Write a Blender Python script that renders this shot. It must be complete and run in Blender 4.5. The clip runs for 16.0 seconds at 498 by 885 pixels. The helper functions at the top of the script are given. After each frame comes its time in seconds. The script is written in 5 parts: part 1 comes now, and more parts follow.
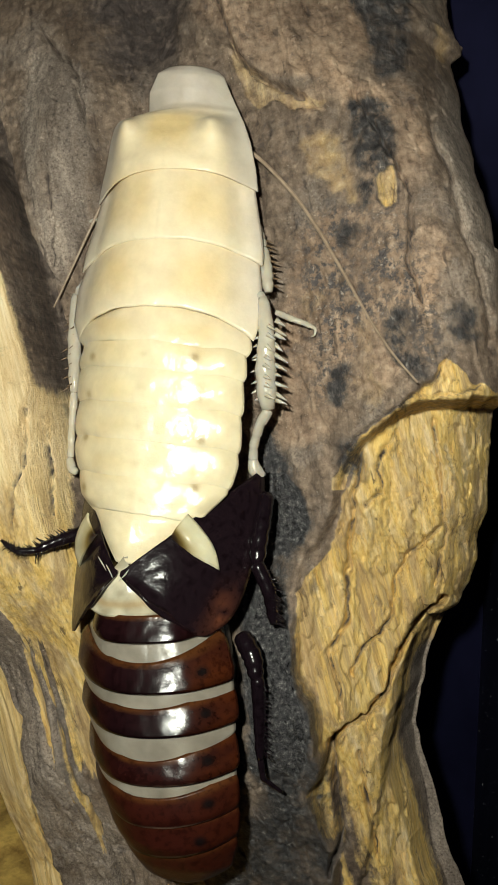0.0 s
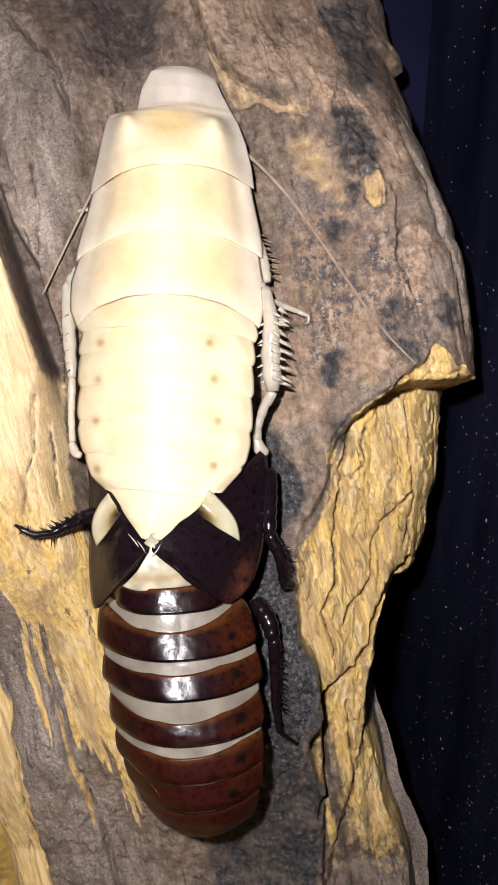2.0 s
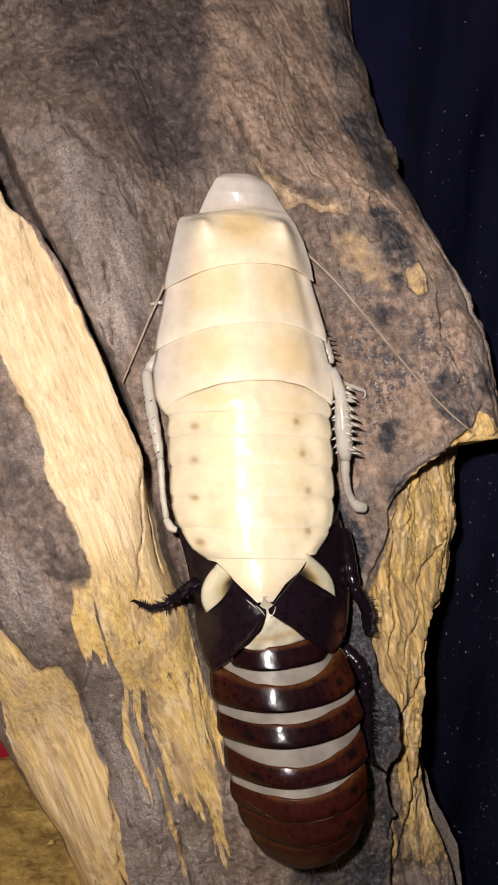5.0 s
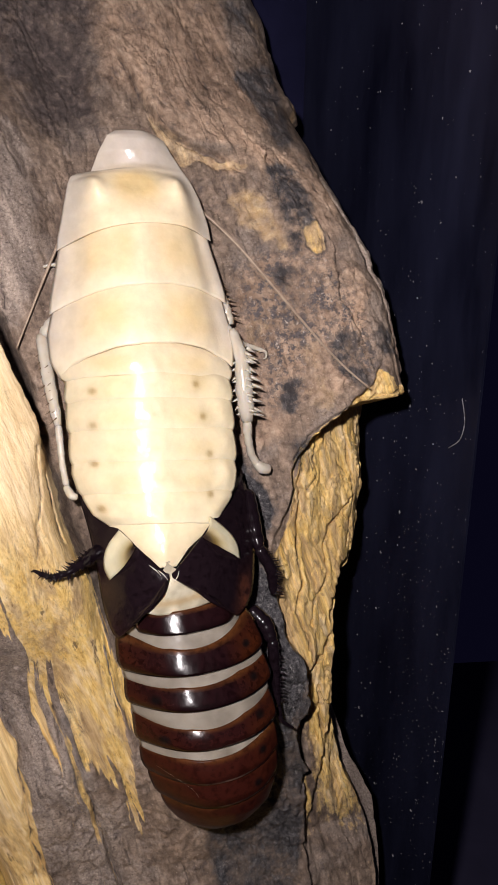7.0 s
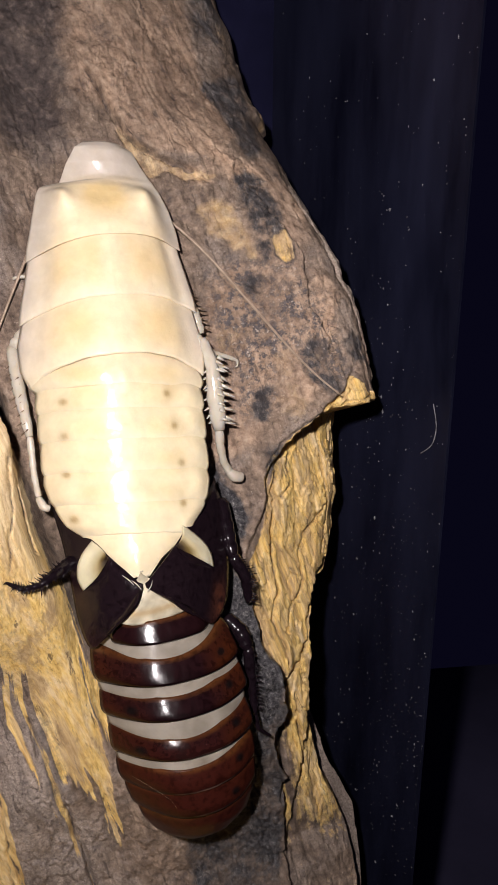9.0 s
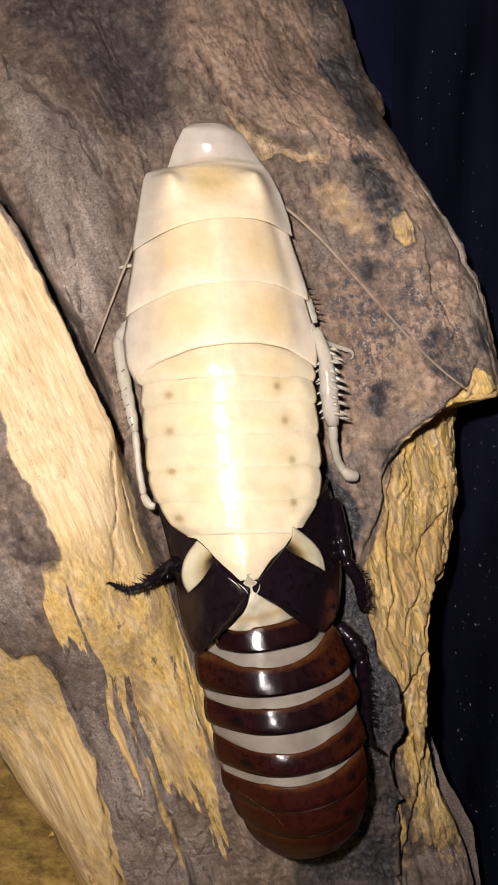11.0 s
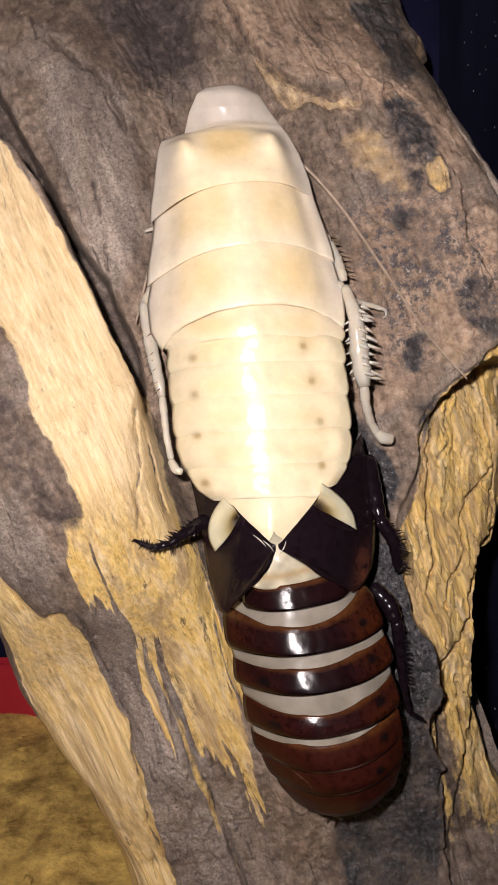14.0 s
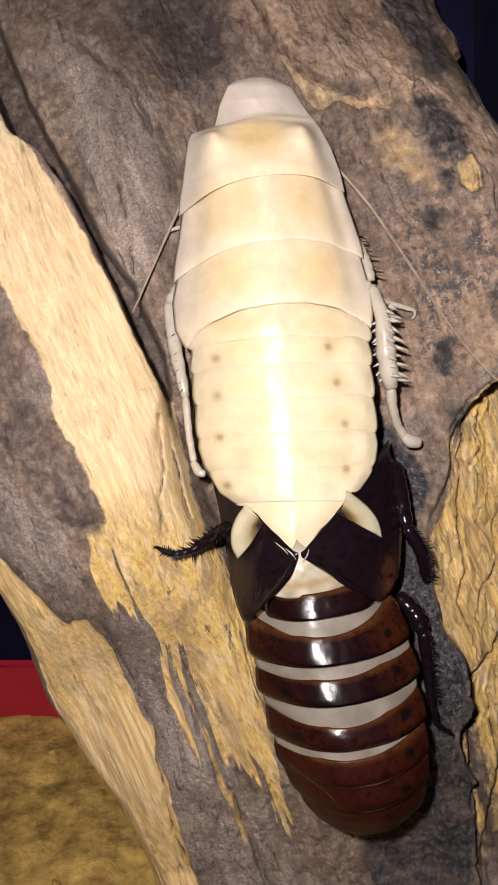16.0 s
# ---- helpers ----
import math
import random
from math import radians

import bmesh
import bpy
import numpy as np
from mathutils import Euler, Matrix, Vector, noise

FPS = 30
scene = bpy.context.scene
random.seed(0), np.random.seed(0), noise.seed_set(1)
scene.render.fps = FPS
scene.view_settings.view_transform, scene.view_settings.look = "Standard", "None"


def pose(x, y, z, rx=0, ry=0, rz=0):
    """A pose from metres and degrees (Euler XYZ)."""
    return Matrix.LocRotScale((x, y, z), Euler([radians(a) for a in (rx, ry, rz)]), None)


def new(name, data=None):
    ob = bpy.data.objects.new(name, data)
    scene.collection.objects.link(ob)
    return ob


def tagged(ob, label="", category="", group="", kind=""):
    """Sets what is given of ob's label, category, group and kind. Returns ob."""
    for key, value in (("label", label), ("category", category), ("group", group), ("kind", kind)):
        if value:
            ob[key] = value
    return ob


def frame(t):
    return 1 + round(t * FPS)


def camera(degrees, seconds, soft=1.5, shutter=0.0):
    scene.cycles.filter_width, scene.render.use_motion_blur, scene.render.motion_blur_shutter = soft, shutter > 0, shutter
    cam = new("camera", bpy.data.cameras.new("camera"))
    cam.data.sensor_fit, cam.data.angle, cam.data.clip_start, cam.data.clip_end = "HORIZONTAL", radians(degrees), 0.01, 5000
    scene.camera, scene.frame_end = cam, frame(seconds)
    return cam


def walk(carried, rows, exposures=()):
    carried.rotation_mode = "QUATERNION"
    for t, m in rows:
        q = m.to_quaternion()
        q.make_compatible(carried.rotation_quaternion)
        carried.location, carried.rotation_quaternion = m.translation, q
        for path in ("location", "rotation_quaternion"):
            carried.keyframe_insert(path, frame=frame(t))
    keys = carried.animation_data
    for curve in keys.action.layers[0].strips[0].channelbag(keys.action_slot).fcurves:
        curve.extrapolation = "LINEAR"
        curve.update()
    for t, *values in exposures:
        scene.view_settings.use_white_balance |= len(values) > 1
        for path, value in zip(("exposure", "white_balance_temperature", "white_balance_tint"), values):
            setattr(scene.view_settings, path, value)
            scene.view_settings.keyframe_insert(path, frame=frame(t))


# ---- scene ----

# ---- camera and its way ----
cam = camera(30.56, 16.0, soft=1.6)
PATH = [
    (0, pose(0.03166, -0.08874, 0.19487, 68.924, -2.121, 16.552)),
    (0.5, pose(0.02136, -0.09324, 0.19313, 69.253, -2.819, 12.169)),
    (1, pose(0.01746, -0.09515, 0.19362, 69.131, -3.738, 9.824)),
    (1.5, pose(0.00931, -0.09644, 0.19399, 68.966, -4.890, 8.240)),
    (2, pose(0.00919, -0.09991, 0.19445, 69.334, -5.455, 3.267)),
    (2.5, pose(0.00651, -0.10958, 0.19541, 70.589, -3.961, -4.023)),
    (3, pose(-0.01060, -0.10658, 0.19963, 71.080, -5.364, -7.124)),
    (3.5, pose(-0.01690, -0.11229, 0.20236, 72.006, -5.999, -7.768)),
    (4, pose(-0.02174, -0.11457, 0.20202, 72.593, -6.075, -6.852)),
    (4.2, pose(-0.02208, -0.11167, 0.20029, 72.944, -6.082, -7.909)),
    (6.3, pose(-0.02044, -0.10631, 0.19965, 70.899, -5.054, -8.386)),
    (6.5, pose(-0.01869, -0.10608, 0.19831, 71.106, -5.103, -9.072)),
    (7, pose(-0.01883, -0.10747, 0.19953, 70.631, -5.600, -13.200)),
    (7.5, pose(-0.02011, -0.10748, 0.20032, 70.993, -5.737, -15.331)),
    (8, pose(-0.01838, -0.10889, 0.20061, 71.176, -5.570, -15.634)),
    (10.3, pose(-0.01692, -0.10498, 0.19754, 71.116, -3.743, -10.731)),
    (10.5, pose(-0.01643, -0.10429, 0.19738, 71.006, -3.568, -9.962)),
    (11, pose(-0.01593, -0.10233, 0.19698, 70.912, -3.134, -7.575)),
    (11.5, pose(-0.01516, -0.10137, 0.19624, 70.849, -2.661, -5.231)),
    (12, pose(-0.01343, -0.10072, 0.19583, 70.709, -2.339, -3.960)),
    (12.5, pose(-0.01257, -0.10025, 0.19546, 70.475, -2.104, -3.183)),
    (13, pose(-0.01171, -0.10105, 0.19424, 69.902, -1.652, -2.777)),
    (13.5, pose(-0.00909, -0.10177, 0.19330, 69.786, -1.111, -2.801)),
    (14, pose(-0.00865, -0.10172, 0.19313, 69.930, -0.755, -2.499)),
    (14.5, pose(-0.00837, -0.10170, 0.19327, 70.007, -0.599, -2.344)),
    (15, pose(-0.00787, -0.10117, 0.19328, 70.179, -0.519, -1.988)),
    (15.5, pose(-0.00785, -0.10058, 0.19332, 70.241, -0.364, -1.492)),
    (16, pose(-0.00681, -0.10007, 0.19297, 70.000, -0.000, 0.000)),
]
EXPOSURES = [(0.0, -0.15, 6500, -8), (0.5, -0.12, 6500, 0), (1.0, -0.1, 6450, 10), (1.5, 0.04, 6350, 13), (2.0, 0.5, 6100, 11), (2.5, 0.46, 6200, 12), (3.5, 0.44, 6300, 12),
             (4.2, 0.47, 6300, 13), (6.3, 0.44, 6350, 15), (7.0, 0.4, 6300, 15), (8.2, 0.4, 6300, 14), (10.3, 0.54, 6350, 15), (10.6, 0.5, 6350, 15), (11.0, 0.28, 6450, 14), (12.0, 0.22, 6400, 15), (16.0, 0.22, 6400, 15)]
walk(cam, PATH, EXPOSURES)

# ---- world: a dark room at night; the only strong light is the phone's torch ----
world = bpy.data.worlds.new("night_room")
scene.world = world
world.use_nodes = True
world.node_tree.nodes["Background"].inputs[0].default_value = (0.0017, 0.0015, 0.0052, 1)
world.node_tree.nodes["Background"].inputs[1].default_value = 1.0
TORCH_POWER = 4300.0
TORCH_PLACE = pose(-0.012, 0.013, 0.013)

# The slab of wood leans back; things on it are laid out in its own millimetres: x across, y up along it, z out of it.
LEAN = Matrix(((0.995147, -0.033759, 0.092432, 0.0), (0.098404, 0.341399, -0.934753, 0.0),
               (0.0, 0.939312, 0.343065, 0.16), (0, 0, 0, 1)))
MM = 0.001


# ---- small helpers ----
def table(rows, col):
    """A curve through (y, value...) rows."""
    a = np.array(sorted(rows))
    return lambda y: np.interp(y, a[:, 0], a[:, col])


def value_noise(x, y, cell, seed):
    """Smooth noise in -1..1 on arrays, with cells of that size."""
    rng = np.random.default_rng(seed)
    n = 256
    g = rng.uniform(-1, 1, (n, n))
    u, v = np.asarray(x) / cell + 97.3, np.asarray(y) / cell + 61.7
    i, j = np.floor(u).astype(int), np.floor(v).astype(int)
    a, b = u - i, v - j
    a, b = a * a * (3 - 2 * a), b * b * (3 - 2 * b)
    i0, i1, j0, j1 = i % n, (i + 1) % n, j % n, (j + 1) % n
    return (g[i0, j0] * (1 - a) + g[i1, j0] * a) * (1 - b) + (g[i0, j1] * (1 - a) + g[i1, j1] * a) * b


def fbm(x, y, cell, seed, octaves=4, gain=0.5):
    out, amp, total = 0, 1.0, 0.0
    for k in range(octaves):
        out = out + amp * value_noise(x, y, cell / 2 ** k, seed + 17 * k)
        total += amp
        amp *= gain
    return out / total


def inside(x, y, poly):
    """Which points lie inside a polygon."""
    hit = np.zeros(np.shape(x), bool)
    for (x0, y0), (x1, y1) in zip(poly, poly[1:] + poly[:1]):
        if y0 != y1:
            hit ^= ((y0 > y) != (y1 > y)) & (x < (x1 - x0) * (y - y0) / (y1 - y0) + x0)
    return hit


def line_distance(x, y, pts):
    """Distance of points to a polyline."""
    best = np.full(np.shape(x), 1e9)
    for (x0, y0), (x1, y1) in zip(pts, pts[1:]):
        dx, dy = x1 - x0, y1 - y0
        s = np.clip(((x - x0) * dx + (y - y0) * dy) / (dx * dx + dy * dy), 0, 1)
        best = np.minimum(best, np.hypot(x - x0 - s * dx, y - y0 - s * dy))
    return best


def blur(a, n):
    """A box blur of a grid, n cells to each side."""
    for axis in (0, 1):
        pad = [(n + 1, n) if k == axis else (0, 0) for k in (0, 1)]
        c = np.cumsum(np.pad(a, pad, mode="edge"), axis)
        m = a.shape[axis]
        a = (np.take(c, range(2 * n + 1, 2 * n + 1 + m), axis) - np.take(c, range(0, m), axis)) / (2 * n + 1)
    return a


def thin_plate(ctrl):
    """A smooth height through a few (x, y, z) supports."""
    c = np.array(ctrl, float)
    n = len(c)
    k = lambda r2: 0.5 * r2 * np.log(r2 + 1e-9)
    a = np.zeros((n + 3, n + 3))
    a[:n, :n] = k(((c[:, None, :2] - c[None, :, :2]) ** 2).sum(-1)) + np.eye(n) * 40
    a[:n, n], a[n, :n], a[:n, n + 1:], a[n + 1:, :n] = 1, 1, c[:, :2], c[:, :2].T
    w = np.linalg.solve(a, np.r_[c[:, 2], 0, 0, 0])

    def height(x, y):
        z = w[n] + w[n + 1] * x + w[n + 2] * y
        for q, (cx, cy, _) in zip(w, c):
            z = z + q * k((x - cx) ** 2 + (y - cy) ** 2)
        return z
    return height


def mesh_from(name, verts, faces, smooth=True):
    me = bpy.data.meshes.new(name)
    me.from_pydata([tuple(v) for v in verts], [], [tuple(f) for f in faces])
    me.polygons.foreach_set("use_smooth", [smooth] * len(me.polygons))
    me.update()
    return me


def paint(me, name, colours):
    """A colour for every corner point of a mesh."""
    a = me.color_attributes.new(name, "FLOAT_COLOR", "POINT")
    c = np.ones((len(me.vertices), 4), np.float32)
    c[:, :colours.shape[1]] = colours
    a.data.foreach_set("color", c.ravel())


def part(name, me, material, parent, label=""):
    """Links a mesh as one object under a thing or a part."""
    ob = new(name, me)
    if material:
        me.materials.append(material)
    ob.parent = parent
    return tagged(ob, label)


def thing(name, label, category, group="", kind="", at=None):
    ob = new(name)
    ob.empty_display_size = 0.005
    ob.matrix_world = LEAN if at is None else at
    return tagged(ob, label, category, group, kind)


def shell(name, grid, thickness, colours=None):
    """A closed plate from a grid of points in millimetres, thick towards -z."""
    nv, nu = grid.shape[:2]
    top = grid.reshape(-1, 3) * MM
    du, dv = np.gradient(grid, axis=1), np.gradient(grid, axis=0)
    nrm = np.cross(du, dv).reshape(-1, 3)
    nrm /= np.linalg.norm(nrm, axis=1, keepdims=True) + 1e-9
    nrm *= np.sign(nrm[:, 2:].mean() + 1e-9)
    low = top - nrm * thickness * MM
    i = np.arange(nv * nu).reshape(nv, nu)
    q = np.stack([i[:-1, :-1], i[1:, :-1], i[1:, 1:], i[:-1, 1:]], -1).reshape(-1, 4)
    ring = np.r_[i[0, :], i[1:, -1], i[-1, -2::-1], i[-2:0:-1, 0]]
    n = nv * nu
    side = [(a, b, b + n, a + n) for a, b in zip(ring, np.roll(ring, -1))]
    faces = [tuple(f) for f in q] + [tuple(f[::-1] + n) for f in q] + side
    me = mesh_from(name, np.r_[top, low], faces)
    bm = bmesh.new()
    bm.from_mesh(me)
    bmesh.ops.recalc_face_normals(bm, faces=bm.faces)
    bm.to_mesh(me)
    bm.free()
    smooth = np.ones(len(me.polygons), bool)
    smooth[2 * len(q):] = False                              # the rim keeps a crisp edge
    me.polygons.foreach_set("use_smooth", smooth)
    if colours is not None:
        c = colours.reshape(-1, 3)
        paint(me, "tint", np.r_[c, c])
    return me


def tube(name, pts, radii, sides=10):
    """A round tapered rod along points in millimetres."""
    p = [Vector(a) for a in pts]
    verts, faces = [], []
    for i, a in enumerate(p):
        d = (p[min(i + 1, len(p) - 1)] - p[max(i - 1, 0)]).normalized()
        s = d.cross(Vector((0.13, 0.21, 0.97))).normalized()
        c = d.cross(s)
        for k in range(sides):
            w = 2 * math.pi * k / sides
            verts.append((a + (s * math.cos(w) + c * math.sin(w)) * radii[i]) * MM)
    n = len(p)
    for i in range(n - 1):
        for k in range(sides):
            faces.append((i * sides + k, i * sides + (k + 1) % sides, (i + 1) * sides + (k + 1) % sides, (i + 1) * sides + k))
    faces.append(tuple(range(sides))[::-1])
    faces.append(tuple(range((n - 1) * sides, n * sides)))
    return mesh_from(name, verts, faces)


def smooth_line(pts, n=24):
    """More points along a gently curved line."""
    p = np.array(pts, float)
    s = np.r_[0, np.cumsum(np.linalg.norm(np.diff(p, axis=0), axis=1))]
    t = np.linspace(0, s[-1], n)
    out = np.stack([np.interp(t, s, p[:, k]) for k in range(3)], 1)
    for _ in range(3):
        out[1:-1] = (out[:-2] + 2 * out[1:-1] + out[2:]) / 4
    return out


# ---- materials ----
class Nodes:
    """Short names for building a node material."""

    def __init__(self, name):
        self.mat = bpy.data.materials.new(name)
        self.mat.use_nodes = True
        self.tree = self.mat.node_tree
        self.bsdf = self.tree.nodes["Principled BSDF"]

    def add(self, kind, **values):
        n = self.tree.nodes.new(kind)
        for k, v in values.items():
            if k in n.inputs:
                n.inputs[k].default_value = v
        return n

    def link(self, a, b):
        self.tree.links.new(a, b)

    def set(self, **values):
        for k, v in values.items():
            self.bsdf.inputs[k.replace("_", " ")].default_value = v
        return self

    def coords(self, scale=(1, 1, 1), turn=(0, 0, 0)):
        c, m = self.add("ShaderNodeTexCoord"), self.add("ShaderNodeMapping")
        m.inputs["Scale"].default_value, m.inputs["Rotation"].default_value = scale, turn
        self.link(c.outputs["Object"], m.inputs["Vector"])
        return m.outputs["Vector"]

    def grain(self, stretch, turn):
        """Object coordinates drawn out along a grain that leans by that angle from the slab's y."""
        c, m = self.add("ShaderNodeTexCoord"), self.add("ShaderNodeMapping")
        m.vector_type = "TEXTURE"
        m.inputs["Scale"].default_value, m.inputs["Rotation"].default_value = (1, stretch, 1), (0, 0, turn)
        self.link(c.outputs["Object"], m.inputs["Vector"])
        return m.outputs["Vector"]

    def noise(self, scale, detail=5.0, rough=0.6, vector=None):
        n = self.add("ShaderNodeTexNoise", Scale=scale, Detail=detail, Roughness=rough)
        self.link(vector if vector else self.coords(), n.inputs["Vector"])
        return n.outputs["Fac"]

    def ramp(self, fac, stops):
        n = self.add("ShaderNodeValToRGB")
        while len(n.color_ramp.elements) < len(stops):
            n.color_ramp.elements.new(0.5)
        for e, (p, c) in zip(n.color_ramp.elements, stops):
            e.position, e.color = p, (*c, 1) if len(c) == 3 else c
        self.link(fac, n.inputs["Fac"])
        return n.outputs["Color"]

    def mix(self, fac, a, b, mode="MIX"):
        n = self.add("ShaderNodeMix")
        n.data_type, n.blend_type = "RGBA", mode
        for sock, v in ((n.inputs[0], fac), (n.inputs[6], a), (n.inputs[7], b)):
            if isinstance(v, (int, float)):
                sock.default_value = v
            elif isinstance(v, tuple):
                sock.default_value = (*v, 1)
            else:
                self.link(v, sock)
        return n.outputs[2]

    def math(self, op, a, b):
        n = self.add("ShaderNodeMath")
        n.operation = op
        for sock, v in zip(n.inputs, (a, b)):
            if isinstance(v, (int, float)):
                sock.default_value = v
            else:
                self.link(v, sock)
        return n.outputs[0]

    def crisp(self, mask, grain, amount, low, high):
        """A soft mask broken up by grain, with crisp ragged borders."""
        v = self.math("ADD", mask, self.math("MULTIPLY", self.math("SUBTRACT", grain, 0.5), amount))
        return self.ramp(v, [(low, (0, 0, 0)), (high, (1, 1, 1))])

    def attribute(self, name):
        a, s = self.add("ShaderNodeAttribute"), self.add("ShaderNodeSeparateColor")
        a.attribute_name = name
        self.link(a.outputs["Color"], s.inputs[0])
        return a.outputs["Color"], s.outputs[0], s.outputs[1], s.outputs[2]

    def bump(self, height, strength, distance):
        n = self.add("ShaderNodeBump", Strength=strength, Distance=distance)
        self.link(height, n.inputs["Height"])
        self.link(n.outputs["Normal"], self.bsdf.inputs["Normal"])

    def colour(self, c):
        self.link(c, self.bsdf.inputs["Base Color"])
        return self


def make_wood():
    """Weathered bark with bare yellow wood, charcoal stains and tan scars, told apart by the mesh's tint, tone and mark."""
    m = Nodes("weathered_wood")
    on = lambda fac, lo, hi, top=1.0: m.ramp(fac, [(lo, (0, 0, 0)), (hi, (top, top, top))])
    off = lambda fac, lo, hi, top=1.0: m.ramp(fac, [(lo, (top, top, top)), (hi, (0, 0, 0))])
    _, yellow, char, tan = m.attribute("tint")
    _, pale_part, stain_shade, sooty = m.attribute("tone")
    _, greyish, warm, mottle = m.attribute("mark")
    fine, mid, big = m.noise(3200, 6, 0.72), m.noise(900, 7, 0.70), m.noise(130, 6, 0.62)
    along, long = m.grain(9, 0.30), m.grain(26, 0.40)
    # bark: dull brown, tan plates and grey mauve fields, streaked along the grain
    brown = m.ramp(mid, [(0.32, (0.100, 0.070, 0.051)), (0.45, (0.178, 0.128, 0.094)), (0.56, (0.255, 0.188, 0.140)), (0.68, (0.37, 0.28, 0.21))])
    buff = m.ramp(mid, [(0.30, (0.165, 0.108, 0.072)), (0.46, (0.335, 0.230, 0.160)), (0.58, (0.425, 0.305, 0.218)), (0.70, (0.54, 0.41, 0.30))])
    mauve = m.ramp(fine, [(0.32, (0.135, 0.102, 0.088)), (0.46, (0.285, 0.230, 0.190)), (0.57, (0.385, 0.315, 0.262)), (0.70, (0.58, 0.49, 0.42))])
    bark = m.mix(on(big, 0.50, 0.60, 0.6), brown, mauve)
    bark = m.mix(m.crisp(warm, mid, 0.9, 0.30, 0.80), bark, buff)
    bark = m.mix(m.crisp(greyish, mid, 1.0, 0.30, 0.85), bark, mauve)
    bark = m.mix(1.0, bark, m.ramp(m.noise(620, 7, 0.70, along), [(0.34, (0.62, 0.60, 0.60)), (0.50, (1.0, 1.0, 1.0)), (0.66, (1.25, 1.23, 1.20))]), "MULTIPLY")
    bark = m.mix(1.0, bark, m.ramp(m.noise(46, 5, 0.6, m.grain(2, 0.3)), [(0.36, (0.60, 0.58, 0.57)), (0.52, (1, 1, 1)), (0.66, (1.2, 1.18, 1.15))]), "MULTIPLY")
    # freckles and stains
    bark = m.mix(on(m.noise(330, 8, 0.72), 0.56, 0.66, 0.55), bark, m.ramp(fine, [(0.35, (0.036, 0.029, 0.032)), (0.65, (0.135, 0.105, 0.10))]))
    crumbs = m.math("MULTIPLY", mottle, on(m.noise(950, 6, 0.74), 0.47, 0.56))
    bark = m.mix(crumbs, bark, m.ramp(fine, [(0.35, (0.046, 0.039, 0.040)), (0.62, (0.130, 0.112, 0.110))]))
    bark = m.mix(m.math("MULTIPLY", mottle, on(m.noise(1500, 5, 0.7), 0.60, 0.66, 0.8)), bark, (0.50, 0.43, 0.37))
    bark = m.mix(off(fine, 0.30, 0.40, 0.6), bark, (0.040, 0.028, 0.026))
    bark = m.mix(on(m.noise(2300, 3, 0.5), 0.69, 0.74, 0.6), bark, (0.56, 0.47, 0.38))
    bark = m.mix(off(m.noise(900, 2, 0.5, m.grain(14, 0.28)), 0.27, 0.33, 0.7), bark, (0.045, 0.032, 0.028))
    # bare wood: long fibres, pale where weathered, amber where fresh, brown runs and dark splits between
    fibre, broad = m.noise(2300, 6, 0.70, long), m.noise(520, 6, 0.66, long)
    pale = m.ramp(fibre, [(0.28, (0.60, 0.42, 0.23)), (0.42, (0.72, 0.535, 0.31)), (0.56, (0.81, 0.645, 0.41)), (0.74, (0.90, 0.77, 0.56))])
    amber = m.ramp(fibre, [(0.28, (0.40, 0.21, 0.050)), (0.42, (0.68, 0.435, 0.125)), (0.56, (0.82, 0.575, 0.200)), (0.75, (0.89, 0.70, 0.33))])
    bare = m.mix(m.math("MULTIPLY", on(broad, 0.30, 0.52), m.math("SUBTRACT", 1.0, m.math("MULTIPLY", pale_part, 0.8))), pale, amber)
    weathered = m.math("SUBTRACT", 1.0, m.math("MULTIPLY", pale_part, 0.6))
    runs = m.math("MULTIPLY", on(m.noise(420, 6, 0.68, m.grain(26, 0.33)), 0.49, 0.61), m.math("SUBTRACT", 0.88, m.math("MULTIPLY", pale_part, 0.60)))
    bare = m.mix(runs, bare, m.ramp(fibre, [(0.3, (0.30, 0.185, 0.080)), (0.7, (0.62, 0.44, 0.23))]))
    bare = m.mix(m.math("MULTIPLY", on(m.noise(800, 7, 0.70, m.grain(20, 0.33)), 0.54, 0.66, 0.6), weathered), bare, (0.29, 0.19, 0.10))
    bare = m.mix(m.math("MULTIPLY", off(m.noise(2600, 4, 0.62, m.grain(34, 0.36)), 0.30, 0.42, 0.6), weathered), bare, (0.30, 0.185, 0.080))
    bare = m.mix(m.math("MULTIPLY", off(m.noise(760, 5, 0.62, m.grain(60, 0.38)), 0.32, 0.37, 0.85), weathered), bare, (0.12, 0.070, 0.030))
    bare = m.mix(on(m.noise(2600, 3, 0.5), 0.74, 0.80, 0.5), bare, (0.20, 0.12, 0.05))
    coal = m.ramp(m.noise(1500, 8, 0.8, m.grain(2.5, 0.4)), [(0.36, (0.015, 0.013, 0.014)), (0.50, (0.046, 0.041, 0.042)), (0.60, (0.110, 0.098, 0.094)), (0.68, (0.36, 0.32, 0.28))])
    soot = m.ramp(m.noise(1500, 8, 0.82), [(0.38, (0.011, 0.010, 0.012)), (0.52, (0.056, 0.053, 0.056)), (0.60, (0.130, 0.122, 0.120)), (0.68, (0.44, 0.41, 0.38))])
